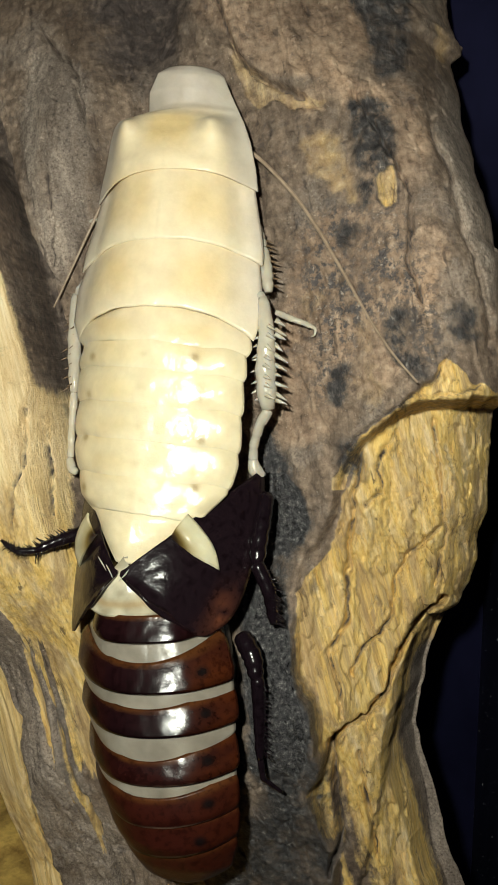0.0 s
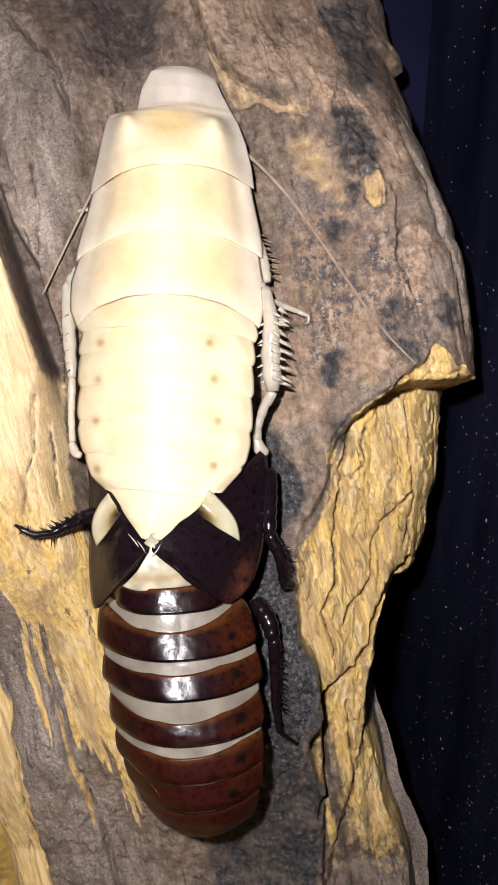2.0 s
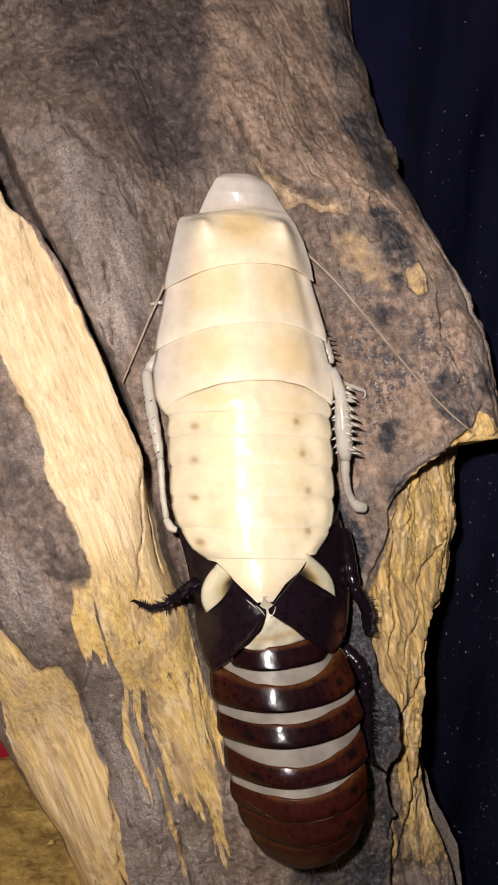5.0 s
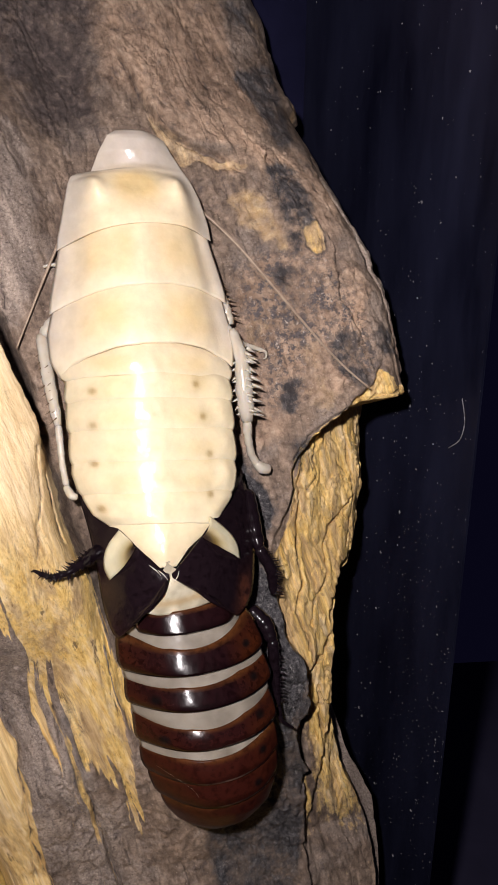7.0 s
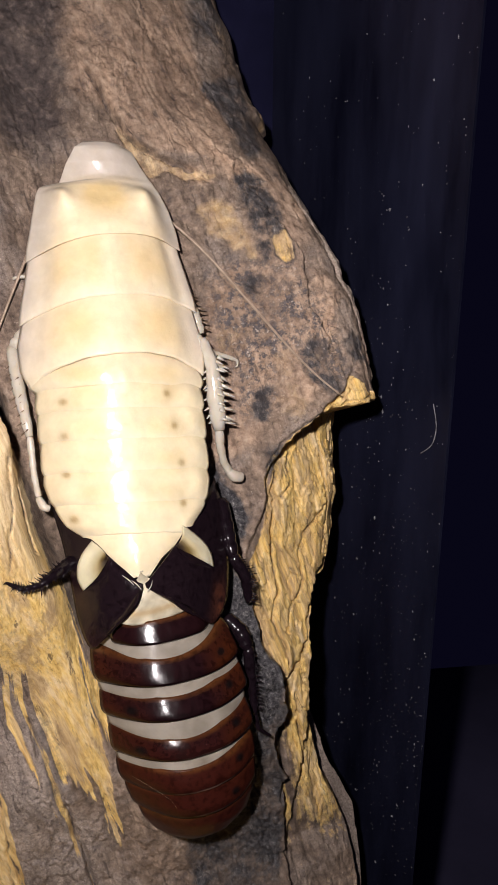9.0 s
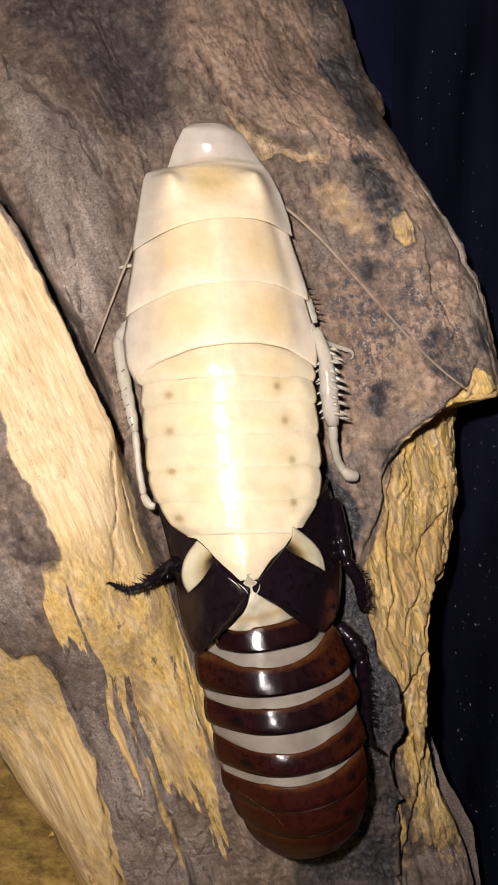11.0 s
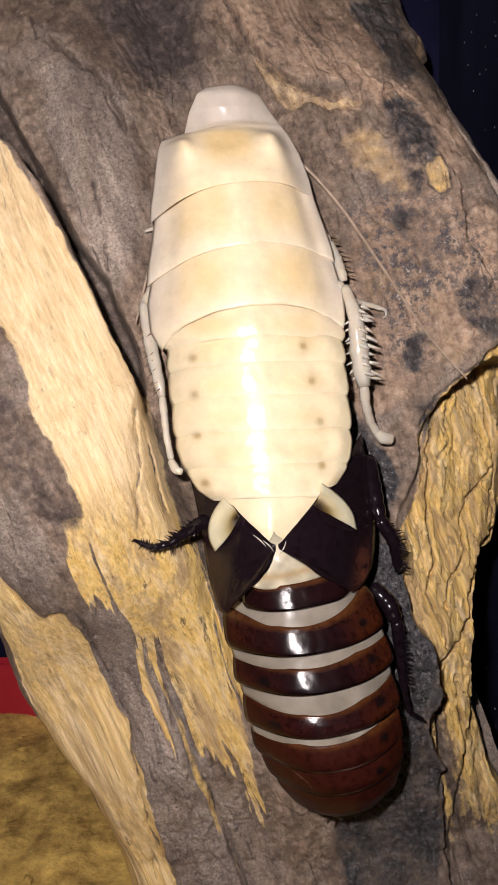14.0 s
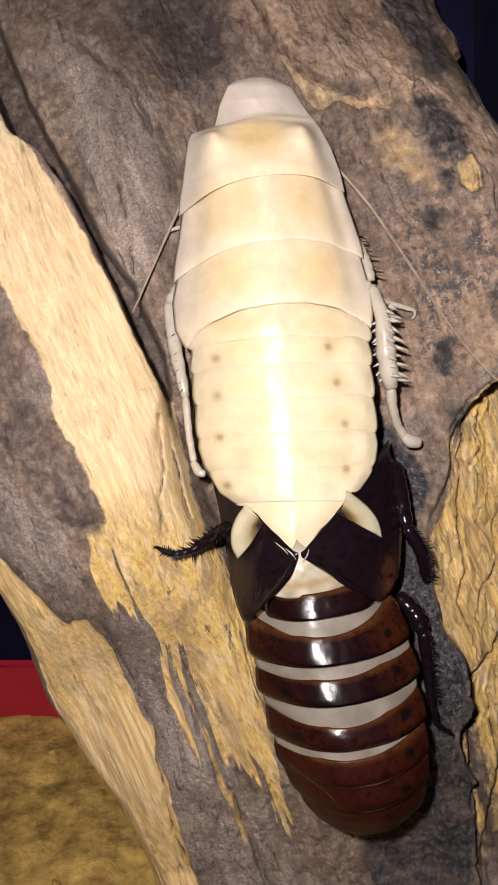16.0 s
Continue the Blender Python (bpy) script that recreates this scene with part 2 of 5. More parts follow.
    scar = m.mix(on(m.noise(330, 6, 0.7), 0.42, 0.60),
                 m.ramp(m.noise(900, 7, 0.72), [(0.32, (0.27, 0.165, 0.085)), (0.5, (0.43, 0.290, 0.165)), (0.68, (0.60, 0.45, 0.29))]),
                 m.ramp(m.noise(1300, 7, 0.75), [(0.32, (0.36, 0.215, 0.085)), (0.5, (0.55, 0.375, 0.175)), (0.68, (0.76, 0.60, 0.37))]))
    c = m.mix(m.crisp(yellow, m.mix(0.6, mid, m.noise(900, 6, 0.7, m.grain(12, 0.33))), 1.7, 0.34, 0.66), bark, bare)
    c = m.mix(m.crisp(tan, m.noise(520, 8, 0.74), 1.5, 0.28, 0.95), c, scar)
    # dark brown of stained bark, and of shade painted into gap and cracks
    c = m.mix(m.crisp(stain_shade, m.noise(420, 8, 0.75), 1.1, 0.12, 0.80), c, m.ramp(mid, [(0.32, (0.026, 0.019, 0.018)), (0.52, (0.072, 0.054, 0.048)), (0.70, (0.19, 0.145, 0.12))]))
    c = m.mix(m.crisp(char, m.noise(800, 8, 0.78), 2.6, 0.22, 0.98), c, coal)
    c = m.mix(m.crisp(sooty, m.noise(1200, 8, 0.8), 1.2, 0.25, 0.75), c, soot)
    m.colour(c)
    height = m.mix(yellow, m.mix(0.45, mid, fine), m.mix(0.25, m.noise(1500, 6, 0.75, long), fine))
    m.bump(height, 0.8, 0.0008)
    shine = m.ramp(fine, [(0.35, (0.75, 0.75, 0.75)), (0.60, (0.55, 0.55, 0.55)), (0.70, (0.3, 0.3, 0.3))])
    shine = m.mix(char, shine, (0.42, 0.42, 0.42))
    m.link(m.mix(sooty, shine, (0.26, 0.26, 0.26)), m.bsdf.inputs["Roughness"])
    return m.set(Specular_IOR_Level=0.4).mat


def make_cuticle(name, tintless, rough=0.5, sss=0.3, coat=0.40, depth=0.0003, clear=0.0):
    """Soft fresh cuticle: milky, wet, light goes a little way in."""
    m = Nodes(name)
    c, _, _, _ = m.attribute("tint")
    cloud = m.ramp(m.noise(420, 5, 0.6), [(0.35, (0.88, 0.87, 0.85)), (0.65, (1, 1, 1))])
    m.colour(m.mix(1.0, tintless if tintless else c, cloud, "MULTIPLY"))
    m.bump(m.noise(700, 6, 0.62), 0.28, 0.00022)
    m.link(m.bsdf.inputs["Normal"].links[0].from_socket, m.bsdf.inputs["Coat Normal"])
    m.set(Roughness=rough, Specular_IOR_Level=0.3, Subsurface_Weight=sss, Subsurface_Radius=(1.0, 0.8, 0.55), Subsurface_Scale=depth,
          Coat_Weight=coat, Coat_Roughness=0.15 - 0.15 * clear, Transmission_Weight=clear)
    return m.mat


def make_shed(name, tintless=None, rough=0.2, spec=0.3, crinkle=0.16):
    """Glossy brown or black shed skin."""
    m = Nodes(name)
    c, _, _, _ = m.attribute("tint")
    spots = m.ramp(m.noise(1500, 4, 0.6), [(0.36, (0.55, 0.5, 0.5)), (0.5, (1, 1, 1)), (0.75, (1.15, 1.1, 1.05))])
    m.colour(m.mix(1.0, tintless if tintless else c, spots, "MULTIPLY"))
    m.bump(m.noise(1100, 5, 0.6), crinkle, 0.0002)
    m.set(Roughness=rough, Coat_Weight=0.0, Specular_IOR_Level=spec)
    return m.mat


def make_plain(name, dark, light, scale, rough=0.6, bump=0.2, depth=0.0003, spec=0.5, stretch=(1, 1, 1)):
    m = Nodes(name)
    v = m.coords(stretch)
    m.colour(m.ramp(m.noise(scale, 6, 0.65, v), [(0.32, dark), (0.7, light)]))
    m.bump(m.noise(scale * 3, 5, 0.6, v), bump, depth)
    return m.set(Roughness=rough, Specular_IOR_Level=spec).mat


WOOD = make_wood()
CREAM = make_cuticle("fresh_cuticle", None)
MILK = make_cuticle("clear_cuticle", (0.68, 0.62, 0.52), 0.16, 0.6, 1.0, 0.0006, 0.6)
MILK.node_tree.nodes["Principled BSDF"].inputs["Transmission Weight"].default_value = 0.3
SHED = make_shed("brown_shed_skin")
MATT_SHED = make_shed("matt_shed_skin", None, 0.36, 0.12)
THORAX = make_shed("thorax_shed_skin", None, 0.17, 0.32, 0.3)
BLACK = make_shed("black_shed_skin", (0.007, 0.004, 0.006), 0.2)
FILM = make_cuticle("pale_membrane", None, 0.3, 0.15, 0.4, 0.0004)
SOIL = make_plain("coir_substrate", (0.20, 0.110, 0.022), (0.74, 0.485, 0.125), 260, 0.9, 0.4, 0.0016)
RED = make_plain("red_plastic", (0.31, 0.010, 0.022), (0.42, 0.018, 0.034), 60, 0.4, 0.1)
DARK = make_plain("dark_backing", (0.0020, 0.0022, 0.009), (0.008, 0.008, 0.026), 45, 0.8, 0.1, 0.0003, 0.05)
PANE = make_plain("dark_glass", (0.0022, 0.0024, 0.0072), (0.011, 0.012, 0.026), 90, 0.4, 0.05, 0.0002, 0.2, (1, 1, 0.25))
TABLE = make_plain("dark_table", (0.022, 0.020, 0.046), (0.064, 0.058, 0.115), 12, 0.7)
DUST = make_plain("pale_dust", (0.02, 0.02, 0.025), (0.26, 0.26, 0.28), 900, 0.7)
HAIR = make_plain("amber_bristle", (0.10, 0.06, 0.03), (0.18, 0.12, 0.07), 500, 0.4)
FEELER = make_plain("pale_feeler", (0.23, 0.165, 0.11), (0.40, 0.30, 0.215), 700, 0.4)
PLASTIC = make_plain("black_plastic", (0.01, 0.01, 0.01), (0.02, 0.02, 0.02), 300, 0.5)


# ---- the leaning slab of old wood ----
BARK_HEIGHTS = [(-33, 58, -16), (-22, 52, -9), (-20.5, 42, -6.2), (-16.7, 34, -4.4), (-21, 23, -4.9), (-15, 10, -4), (-2, 46, -6),
                (0, 62, -9), (13, 42, -2), (22, 48, -8.5), (10, 37, -2), (18.8, 26.6, 4.2), (15.2, 21.5, 2), (23, 10.6, 6),
                (20.7, 8, 6.5), (12, 15, -0.4), (0, 20, -3), (-5, 0, -5), (16.5, 4, 2), (8, -8, -4), (-2, -25, -5),
                (12.3, -29.8, 4), (16.4, -43, -3), (18, -54, -8), (3, -45, -4), (-8, -50, -9)]
WOOD_HEIGHTS = [(-35, 40, 0), (-28, 20, 4), (-17.5, 4.8, 6), (-24, -9, 9.8), (-17.7, -13.8, 5.5), (-21.6, -20.7, 4.5), (-29.4, -23.4, -0.2),
                (-21.6, -28.7, -5), (-16.5, -33.4, -5.5), (-14.3, -35.2, -4.3), (-15.5, -44, -5), (-8.3, -49.8, -9), (18, -3.9, -0.6),
                (23.6, -14.8, -5.6), (15, -14.5, -1.2), (12.3, -13, 0), (17.2, -29.4, 1), (18.6, -31, -1.7), (24, -40, -7),
                (24, -52, -10), (-40, 0, 2), (-38, -20, -4), (-33, -40, -12)]
bark_height, wood_height = thin_plate(BARK_HEIGHTS), thin_plate(WOOD_HEIGHTS)

# edges of the slab, by y
LEFT_EDGE = table([(90, -44), (40, -44), (-10, -41), (-19, -37.8), (-24, -35.2), (-30, -33.9), (-35, -32.4), (-42, -28.9), (-49, -24.4), (-60, -20), (-90, -12), (-180, -14)], 1)
RIGHT_EDGE = table([(90, 16.6), (68, 19.8), (58, 22.6), (50.6, 24), (49.6, 25.2), (48.2, 25.1), (47.2, 24.1), (42, 25), (36, 26.5), (28, 29.0), (20, 31.3), (12, 32.7),
                    (6, 33.3), (-5.6, 33.6), (-12, 33.2), (-16, 32.4), (-18.6, 31.6), (-20.4, 30.2), (-23, 29.6), (-30, 28.4), (-35, 28.8), (-39, 29.8),
                    (-44, 31.8), (-52, 35.0), (-58, 38.5), (-66, 39), (-90, 40), (-180, 26)], 1)
# the raised limb's right edge, and below it the seam between bare wood and bark
SEAM = table([(90, -48), (51, -40), (40, -35.5), (33.5, -33), (30, -28.9), (25.8, -26.3), (20.6, -24), (16.2, -22.2), (10.5, -19.8), (6.4, -18.2), (3.9, -16.8),
              (-3.2, -15.2), (-7, -14.2), (-9.8, -13.2), (-16.3, -9.6), (-23, -7.9), (-29.5, -6), (-37.5, -4.8), (-44, -3.2), (-49, -2), (-180, 4)], 1)
BARK_SEAM = table([(90, -43), (51, -35.5), (40, -31.6), (34, -28.7), (28, -25.8), (21, -22.7), (16.3, -19.4), (11.5, -17.6), (7.4, -15.9), (4.3, -15.4), (0.5, -15.2), (-9, -13.8)], 1)
# the bark's broken lip, and the left border of the bare wood below it
LIP = [(36, 6.2), (31.8, 6), (28, 5.4), (25, 4.8), (23.2, 3.8), (20.9, 2.7), (18.7, 0.2), (17, -3.2), (16.2, -8), (13.6, -13), (13.2, -16.5),
       (14.2, -24), (16.8, -29.5), (18.4, -35), (17, -39), (18.2, -43), (20.4, -45), (20.6, -50), (22, -62), (24, -180), (60, -180), (60, 6.2)]

YELLOW = {
    "limb": [(-40, 35.6), (-36, 36.6), (-33.4, 36), (-31.5, 32), (-28, 27), (-25, 21), (-21, 13), (-17, 6), (-15.4, 2), (-14.4, -4), (-12.8, -9.8), (-11.2, -16.3),
             (-9.2, -23), (-6.4, -29.5), (-4.2, -37), (-2.6, -44), (-1.6, -50), (0.4, -60), (-2.6, -61), (-5.8, -50), (-8.6, -43.5), (-11.6, -38.2), (-11.8, -33.4),
             (-14.8, -29), (-17.6, -24), (-20.6, -21.2), (-24.4, -19.5), (-24.6, -15.4), (-25.6, -11), (-23, -10.8), (-24.3, -7), (-27.5, 0), (-30, 8),
             (-32.6, 13), (-35.4, 20), (-40, 26)],
    "stripe": [(-37, -13), (-35.1, -14.6), (-31.6, -18.8), (-28.8, -22.4), (-25.5, -21.6), (-23.4, -26), (-21.8, -31.2), (-19.2, -37.1), (-17.4, -45),
               (-16.2, -51.6), (-13.9, -59.4), (-12, -66), (-22, -66), (-20.9, -59.5), (-23.9, -49), (-28.6, -41.5), (-31.5, -34), (-34, -23.3), (-38, -19)],
    "tip": [(22.6, 4), (24, 6.4), (26.4, 10), (28.6, 7.4), (31, 7), (36, 6), (27, 4)],
    "block": [(34, 7), (34, -13), (33, -18.5), (30, -20), (29, -26), (28.4, -34), (30, -40), (33, -47), (36, -54), (39, -62), (39, -70),
              (26, -70), (21.5, -52), (20.6, -45), (17.8, -43), (16.9, -38.7), (18.4, -35), (16.8, -29.5), (14.2, -24.2), (13.3, -16.5), (16.3, -12), (17.4, -6), (18.9, 0), (21.2, 3), (25, 5.4)],
    "flake": [(28.4, -23.3), (30.4, -20.6), (32, -25), (31.6, -29), (30.2, -31.7), (29, -31)],
}
CHARCOAL = {
    "strip": [(13.1, 37), (15.4, 38), (18, 36.1), (19.4, 31.9), (18.6, 28.6), (17.6, 25.4), (16.4, 24), (15.6, 28), (14.6, 32)],
    "upper": [(11.5, 52), (18, 54), (19.6, 46), (19.4, 41), (16, 40), (14.6, 44)],
    "upper2": [(12, 70), (17, 70), (17, 58), (12, 58)],
    "corner": [(19.9, 13.2), (21.4, 14.8), (22.8, 14.5), (23.5, 12.2), (23.9, 9.7), (24.5, 7.3), (23.0, 6.2), (22.0, 7.2), (21.2, 9.4), (19.7, 10.8)],
    "crumbled": [(25.4, 14.3), (26.9, 15.2), (29.2, 14.8), (29.2, 11.7), (27.8, 10.6), (26.2, 11.8)],
    "wet": [(7.4, 3), (11.5, -3.2), (14.4, -8.4), (13.2, -11), (12.9, -16.3), (13.7, -22), (16.8, -29), (18.6, -35.4), (18.4, -41), (20.6, -46), (21, -55), (20, -66), (9, -66),
            (6.5, -58), (6.5, -51), (9, -46.5), (11, -40), (8, -26), (5.6, -8.3)],
    "lobe": [(8.2, -4.4), (10.5, -3.3), (13.0, -5.8), (14.2, -8.8), (13.6, -11.1), (11.3, -11.7), (8.5, -11.1), (7.6, -8.1)],
    "long_lobe": [(8.9, -15.5), (12.1, -16.1), (13.6, -20.9), (14.6, -25.2), (16.4, -29.5), (16.7, -33.9), (15.6, -36.3), (13.4, -36.1), (10.5, -33.8), (8.6, -22.3)],
    "dark_top": [(-31, 72), (-6, 72), (-7.4, 50), (-7.4, 43), (-10.5, 37.6), (-15, 40.5), (-19, 46), (-26, 52)],
    "left_hollow": [(-37, 12), (-33.8, 11.5), (-30.4, 2.8), (-27.4, -3.3), (-24.6, -8), (-23, -12.2), (-25.4, -11.8), (-27.6, -11), (-30.4, -6.2), (-34, -1.9), (-38, 1)],
    "dent": [(14.4, 7.6), (17, 8.2), (16.4, 2.6), (14.8, 4)],
    "low_patch": [(16.2, 1.0), (18.7, 1.4), (19.3, -3.8), (16.7, -3.8)],
    "patch": [(13.9, 23.2), (16.4, 23.6), (16.2, 20.4), (14.2, 20.6)],
}
TAN = {
    "cream": [(-2.0, 46.4), (-0.6, 43.6), (1.9, 41.3), (4.7, 39.4), (7.7, 37.3), (11.2, 36.6), (10.6, 35.8), (7.7, 35.9), (5.2, 36.8), (3.4, 36.4), (2.2, 37.3), (0.8, 39.6), (-0.6, 41.4)],
    "scar": [(8.2, 32.4), (10.8, 34), (13.4, 33), (15, 28.4), (16.4, 25), (13.0, 26.6), (10.3, 28.2)],
    "knot": [(17.9, 29.0), (19.2, 28.9), (19.9, 27.0), (20.0, 24.7), (18.9, 24.1), (17.9, 25.4), (17.6, 27.5)],
    "pink": [(17.4, 14), (20.4, 12.6), (21.2, 7), (19, 3), (16.6, 6), (16, 10)],
    "low": [(9.6, 15.6), (13, 16.4), (13.8, 13), (11, 10.4)],
    "fleck": [(21.4, 50.4), (23.6, 49.6), (23.4, 46.4), (22, 45.8)],
    "top": [(17, 66), (19.4, 58), (17.4, 54), (14.6, 60)],
    "mid_wood": [(-10, -32), (-7.4, -36), (-5.4, -44), (-8, -45), (-12, -38)],
}
GREYISH = {
    "mound": [(-27, 44), (-22, 45), (-17.5, 40), (-15.5, 31), (-16, 19), (-19, 14), (-22, 20), (-26, 32)],
    "left_low": [(-36, -3), (-32, -6), (-27.6, -12), (-25, -17), (-25, -22), (-28, -22), (-32, -17), (-37, -12)],
    "band": [(-24.5, -21), (-21, -21), (-17, -27), (-13, -33), (-10, -41), (-6, -50), (-3, -66), (-12, -66), (-16, -57), (-19, -48), (-21, -37), (-23.5, -29)],
    "margin": [(22, 42), (25, 42), (28, 30), (32, 16), (29, 14), (25, 26)],
}
WARM = {
    "plate": [(-8, 72), (-8.6, 57), (-6.8, 48.4), (-2, 46), (0, 42), (6, 39), (13, 38.4), (15, 44), (12, 52), (11, 72)],
    "flank": [(2, 37), (9, 35.4), (13, 37), (16, 30), (16, 25), (12, 26), (9, 21), (7, 8), (8, -2), (16, 0), (17, 8), (22, 15), (25, 10), (21, 6), (26, 20), (22, 26), (23, 34), (20, 41), (10, 38)],
    "patch": [(17, 14), (21, 13), (22, 8), (20, 4), (16, 6)],
}
MOTTLED = [(9.4, 25), (13, 27), (17.5, 24.6), (21, 25), (23, 19), (26.5, 13), (26.6, 7.4), (23, 9), (19.4, 13), (17, 9.6), (15.6, 4), (13.2, 3), (12, 10), (10.4, 17)]
SLATE = [(-14.4, -31), (-11.8, -34), (-10, -40), (-9.6, -45.6), (-12.6, -45), (-13.2, -38)]
CRACKS = [  # points, width, depth in millimetres
    ([(-4.5, 51), (-2.4, 47.5), (-0.9, 43.6), (1.8, 40.9), (5.8, 38.6), (8.6, 37)], 0.22, 0.9),
    ([(-25.5, 46.5), (-23.7, 44.9), (-20.4, 42.1), (-18.6, 38.1), (-17.0, 34.1)], 0.3, 1.3),
    ([(-21, 28), (-20.3, 25.2), (-20.0, 21.1), (-19.8, 17.7)], 0.16, 0.6),
    ([(-22.6, 38.6), (-20.9, 36.6)], 0.16, 0.5),
    ([(14, 38), (16.6, 34), (18.4, 30.7), (20.2, 27.9), (21.4, 25.3), (21.3, 22.2), (22.1, 18.0), (23.2, 15.1)], 0.28, 1.0),
    ([(22.4, 36), (23.2, 31.8), (24.9, 29.2), (26.4, 23.7), (28.5, 18.4), (30.2, 15.1), (30.4, 11.6)], 0.42, 1.5),
    ([(27, 10.2), (26.4, 9.4), (24.4, 6.8), (22.6, 4.2)], 0.16, 0.9),
    ([(18.9, -0.4), (18.3, -7.6), (18.5, -14.9), (19.0, -19.2), (17.6, -22.5), (19.6, -29)], 0.26, 1.1),
    ([(28.0, -8.2), (25.4, -10.6), (23.4, -14.7), (23.6, -18.4), (21.4, -22), (20, -25)], 0.22, 0.9),
    ([(29.4, -17), (27, -19.6), (24.8, -22.5), (24, -27), (21.2, -30.2), (18.8, -32.7), (18.4, -36)], 0.45, 2.4),
    ([(18.8, -32.7), (19.6, -39.7), (21.0, -45.3), (19.8, -49.0)], 0.5, 2.2),
    ([(21.8, -34), (23.5, -42), (25, -48)], 0.2, 0.8),
    ([(30, 7.0), (27, 6.2), (24.4, 5.6), (22.6, 4.6), (20.4, 3.4), (18.2, 1.0), (16.6, -2.6)], 0.14, 0.5),
    ([(22, 2), (20.4, -2), (21.4, -5), (19.6, -6.2)], 0.12, 0.5),
    ([(26, 3.6), (27.4, -3), (29, -9), (28, -15)], 0.2, 0.8),
    ([(-9.9, -45.3), (-8.2, -50.9), (-6.5, -56.0), (-4, -64)], 0.35, 2.0),
    ([(-14.6, -32.6), (-13.7, -37.4)], 0.28, 1.2),
    ([(-22.1, -21.0), (-22.5, -25.5)], 0.25, 1.0),
    ([(-17.2, 0.5), (-17.0, -3.2), (-16.8, -5.6), (-17.5, -9.3), (-17.2, -12.5)], 0.22, 1.1),
    ([(-24.2, -22), (-22.8, -27), (-21.2, -31), (-19.3, -36), (-18.3, -44.6), (-17.1, -51.5), (-14, -60)], 0.28, 1.0),
    ([(-16.3, -1.0), (-14.9, -7.0), (-14.1, -11)], 0.26, 1.2),
]


def make_slab():
    y = np.r_[np.arange(80, -66, -0.17), np.linspace(-66, -176, 26)]
    s = np.linspace(0, 1, 450)
    yy, ss = np.meshgrid(y, s, indexing="ij")
    ragged = 0.5 * fbm(yy[:, :1], yy[:, :1] * 0, 5, 5)
    xl, xr = LEFT_EDGE(yy) + ragged, RIGHT_EDGE(yy) + 0.7 * fbm(yy[:, :1], yy[:, :1] * 0 + 9, 4, 6, 5)
    xx = xl + (xr - xl) * ss
    # warped places, so that no border is a clean line
    wx = xx + 0.55 * fbm(xx, yy, 3.0, 11) + 0.22 * fbm(xx, yy, 0.8, 12, 3)
    wy = yy + 0.75 * fbm(xx, yy, 3.0, 13) + 0.3 * fbm(xx, yy, 0.8, 14, 3)
    zb, zw = bark_height(xx, yy), wood_height(np.clip(xx, -44, 36), np.clip(yy, -58, 60))
    zb = np.where(yy < -58, bark_height(np.clip(xx, -20, 24), yy * 0 - 58), zb)
    # left: limb of bare wood over the bark, a deep gap between them
    sx, sy = xx + 0.45 * (wx - xx), yy + 0.45 * (wy - yy)
    seam, barkseam = SEAM(sy), BARK_SEAM(sy)
    soft = np.clip((yy + 5) / 8, 0, 1)
    width = 3.2 * (1 - soft) + 0.22 * soft
    left = 1 / (1 + np.exp(np.clip((sx - seam) / width * 3, -30, 30)))
    right = inside(wx, wy, LIP).astype(float)
    right = blur(right, 2)
    isw = np.clip(left + right, 0, 1)
    z = zb * (1 - isw) + zw * isw
    gap = np.clip((sx - seam) / 0.3, 0, 1) * np.clip((barkseam - sx) / 0.6, 0, 1) * np.clip((yy - 1) / 4, 0, 1)
    z -= 4.2 * gap
    z -= 1.3 * np.exp(-np.clip(seam - sx, 0, 50) / 0.5) * left * soft          # rounded shoulder of the limb
    # the lip of the bark is a broken plate, thick at its rim
    lipd = line_distance(wx, wy, LIP[:9])
    z += 0.3 * np.exp(-(lipd / 1.6) ** 2) * (1 - right) * (yy > -6)
    # colour regions
    def region(groups, warp=1.0, soften=2):
        m = np.zeros_like(xx)
        px, py = xx + (wx - xx) * warp, yy + (wy - yy) * warp
        for pts in groups:
            m = np.maximum(m, inside(px, py, pts).astype(float))
        return blur(m, soften)

    # the grain leans to the left going up
    ax, ay = xx * 0.955 + yy * 0.296, -xx * 0.296 + yy * 0.955
    bent = ax + 0.9 * fbm(xx, yy, 9, 50, 3) + 0.12 * fbm(xx, yy, 1.6, 53, 3)
    streak = fbm(bent, ay * 0.055, 1.8, 31, 5, 0.6)
    low = np.clip((-9 - yy) / 6, 0, 1) * (xx < 2)
    limb = region([YELLOW["limb"]], 1.0, 2)
    limb = limb * (1 - low) + low * np.clip((region([YELLOW["limb"]], 1.0, 10) - 0.60 - 0.32 * np.clip((-17 - yy) / 7, 0, 1) - 0.5 * np.clip((xx - SEAM(yy) + 4.5) / 4, 0, 1) * np.clip((-15 - yy) / 5, 0, 1) + 2.7 * streak * np.clip((-11 - yy) / 9, 0.2, 1) - 0.2 * np.clip((-34 - yy) / 14, 0, 1)) * 2.8, 0, 1)
    stripe = np.clip((region([YELLOW["stripe"]], 1.0, 3) - 0.45 + 0.35 * streak) * 5, 0, 1)
    cream = region([TAN["cream"]], 1.0, 1)
    knot = region([TAN["knot"]], 0.35, 1)
    yellow = np.maximum.reduce([limb, stripe, region([YELLOW[k] for k in ("tip", "block", "flake")], 1.2, 1), 0.40 * cream, 0.62 * knot])
    edge = np.clip((xx - xr + 3.0 + 1.2 * streak) / 1.2, 0, 1) * np.clip((-22 - yy) / 3, 0, 1)
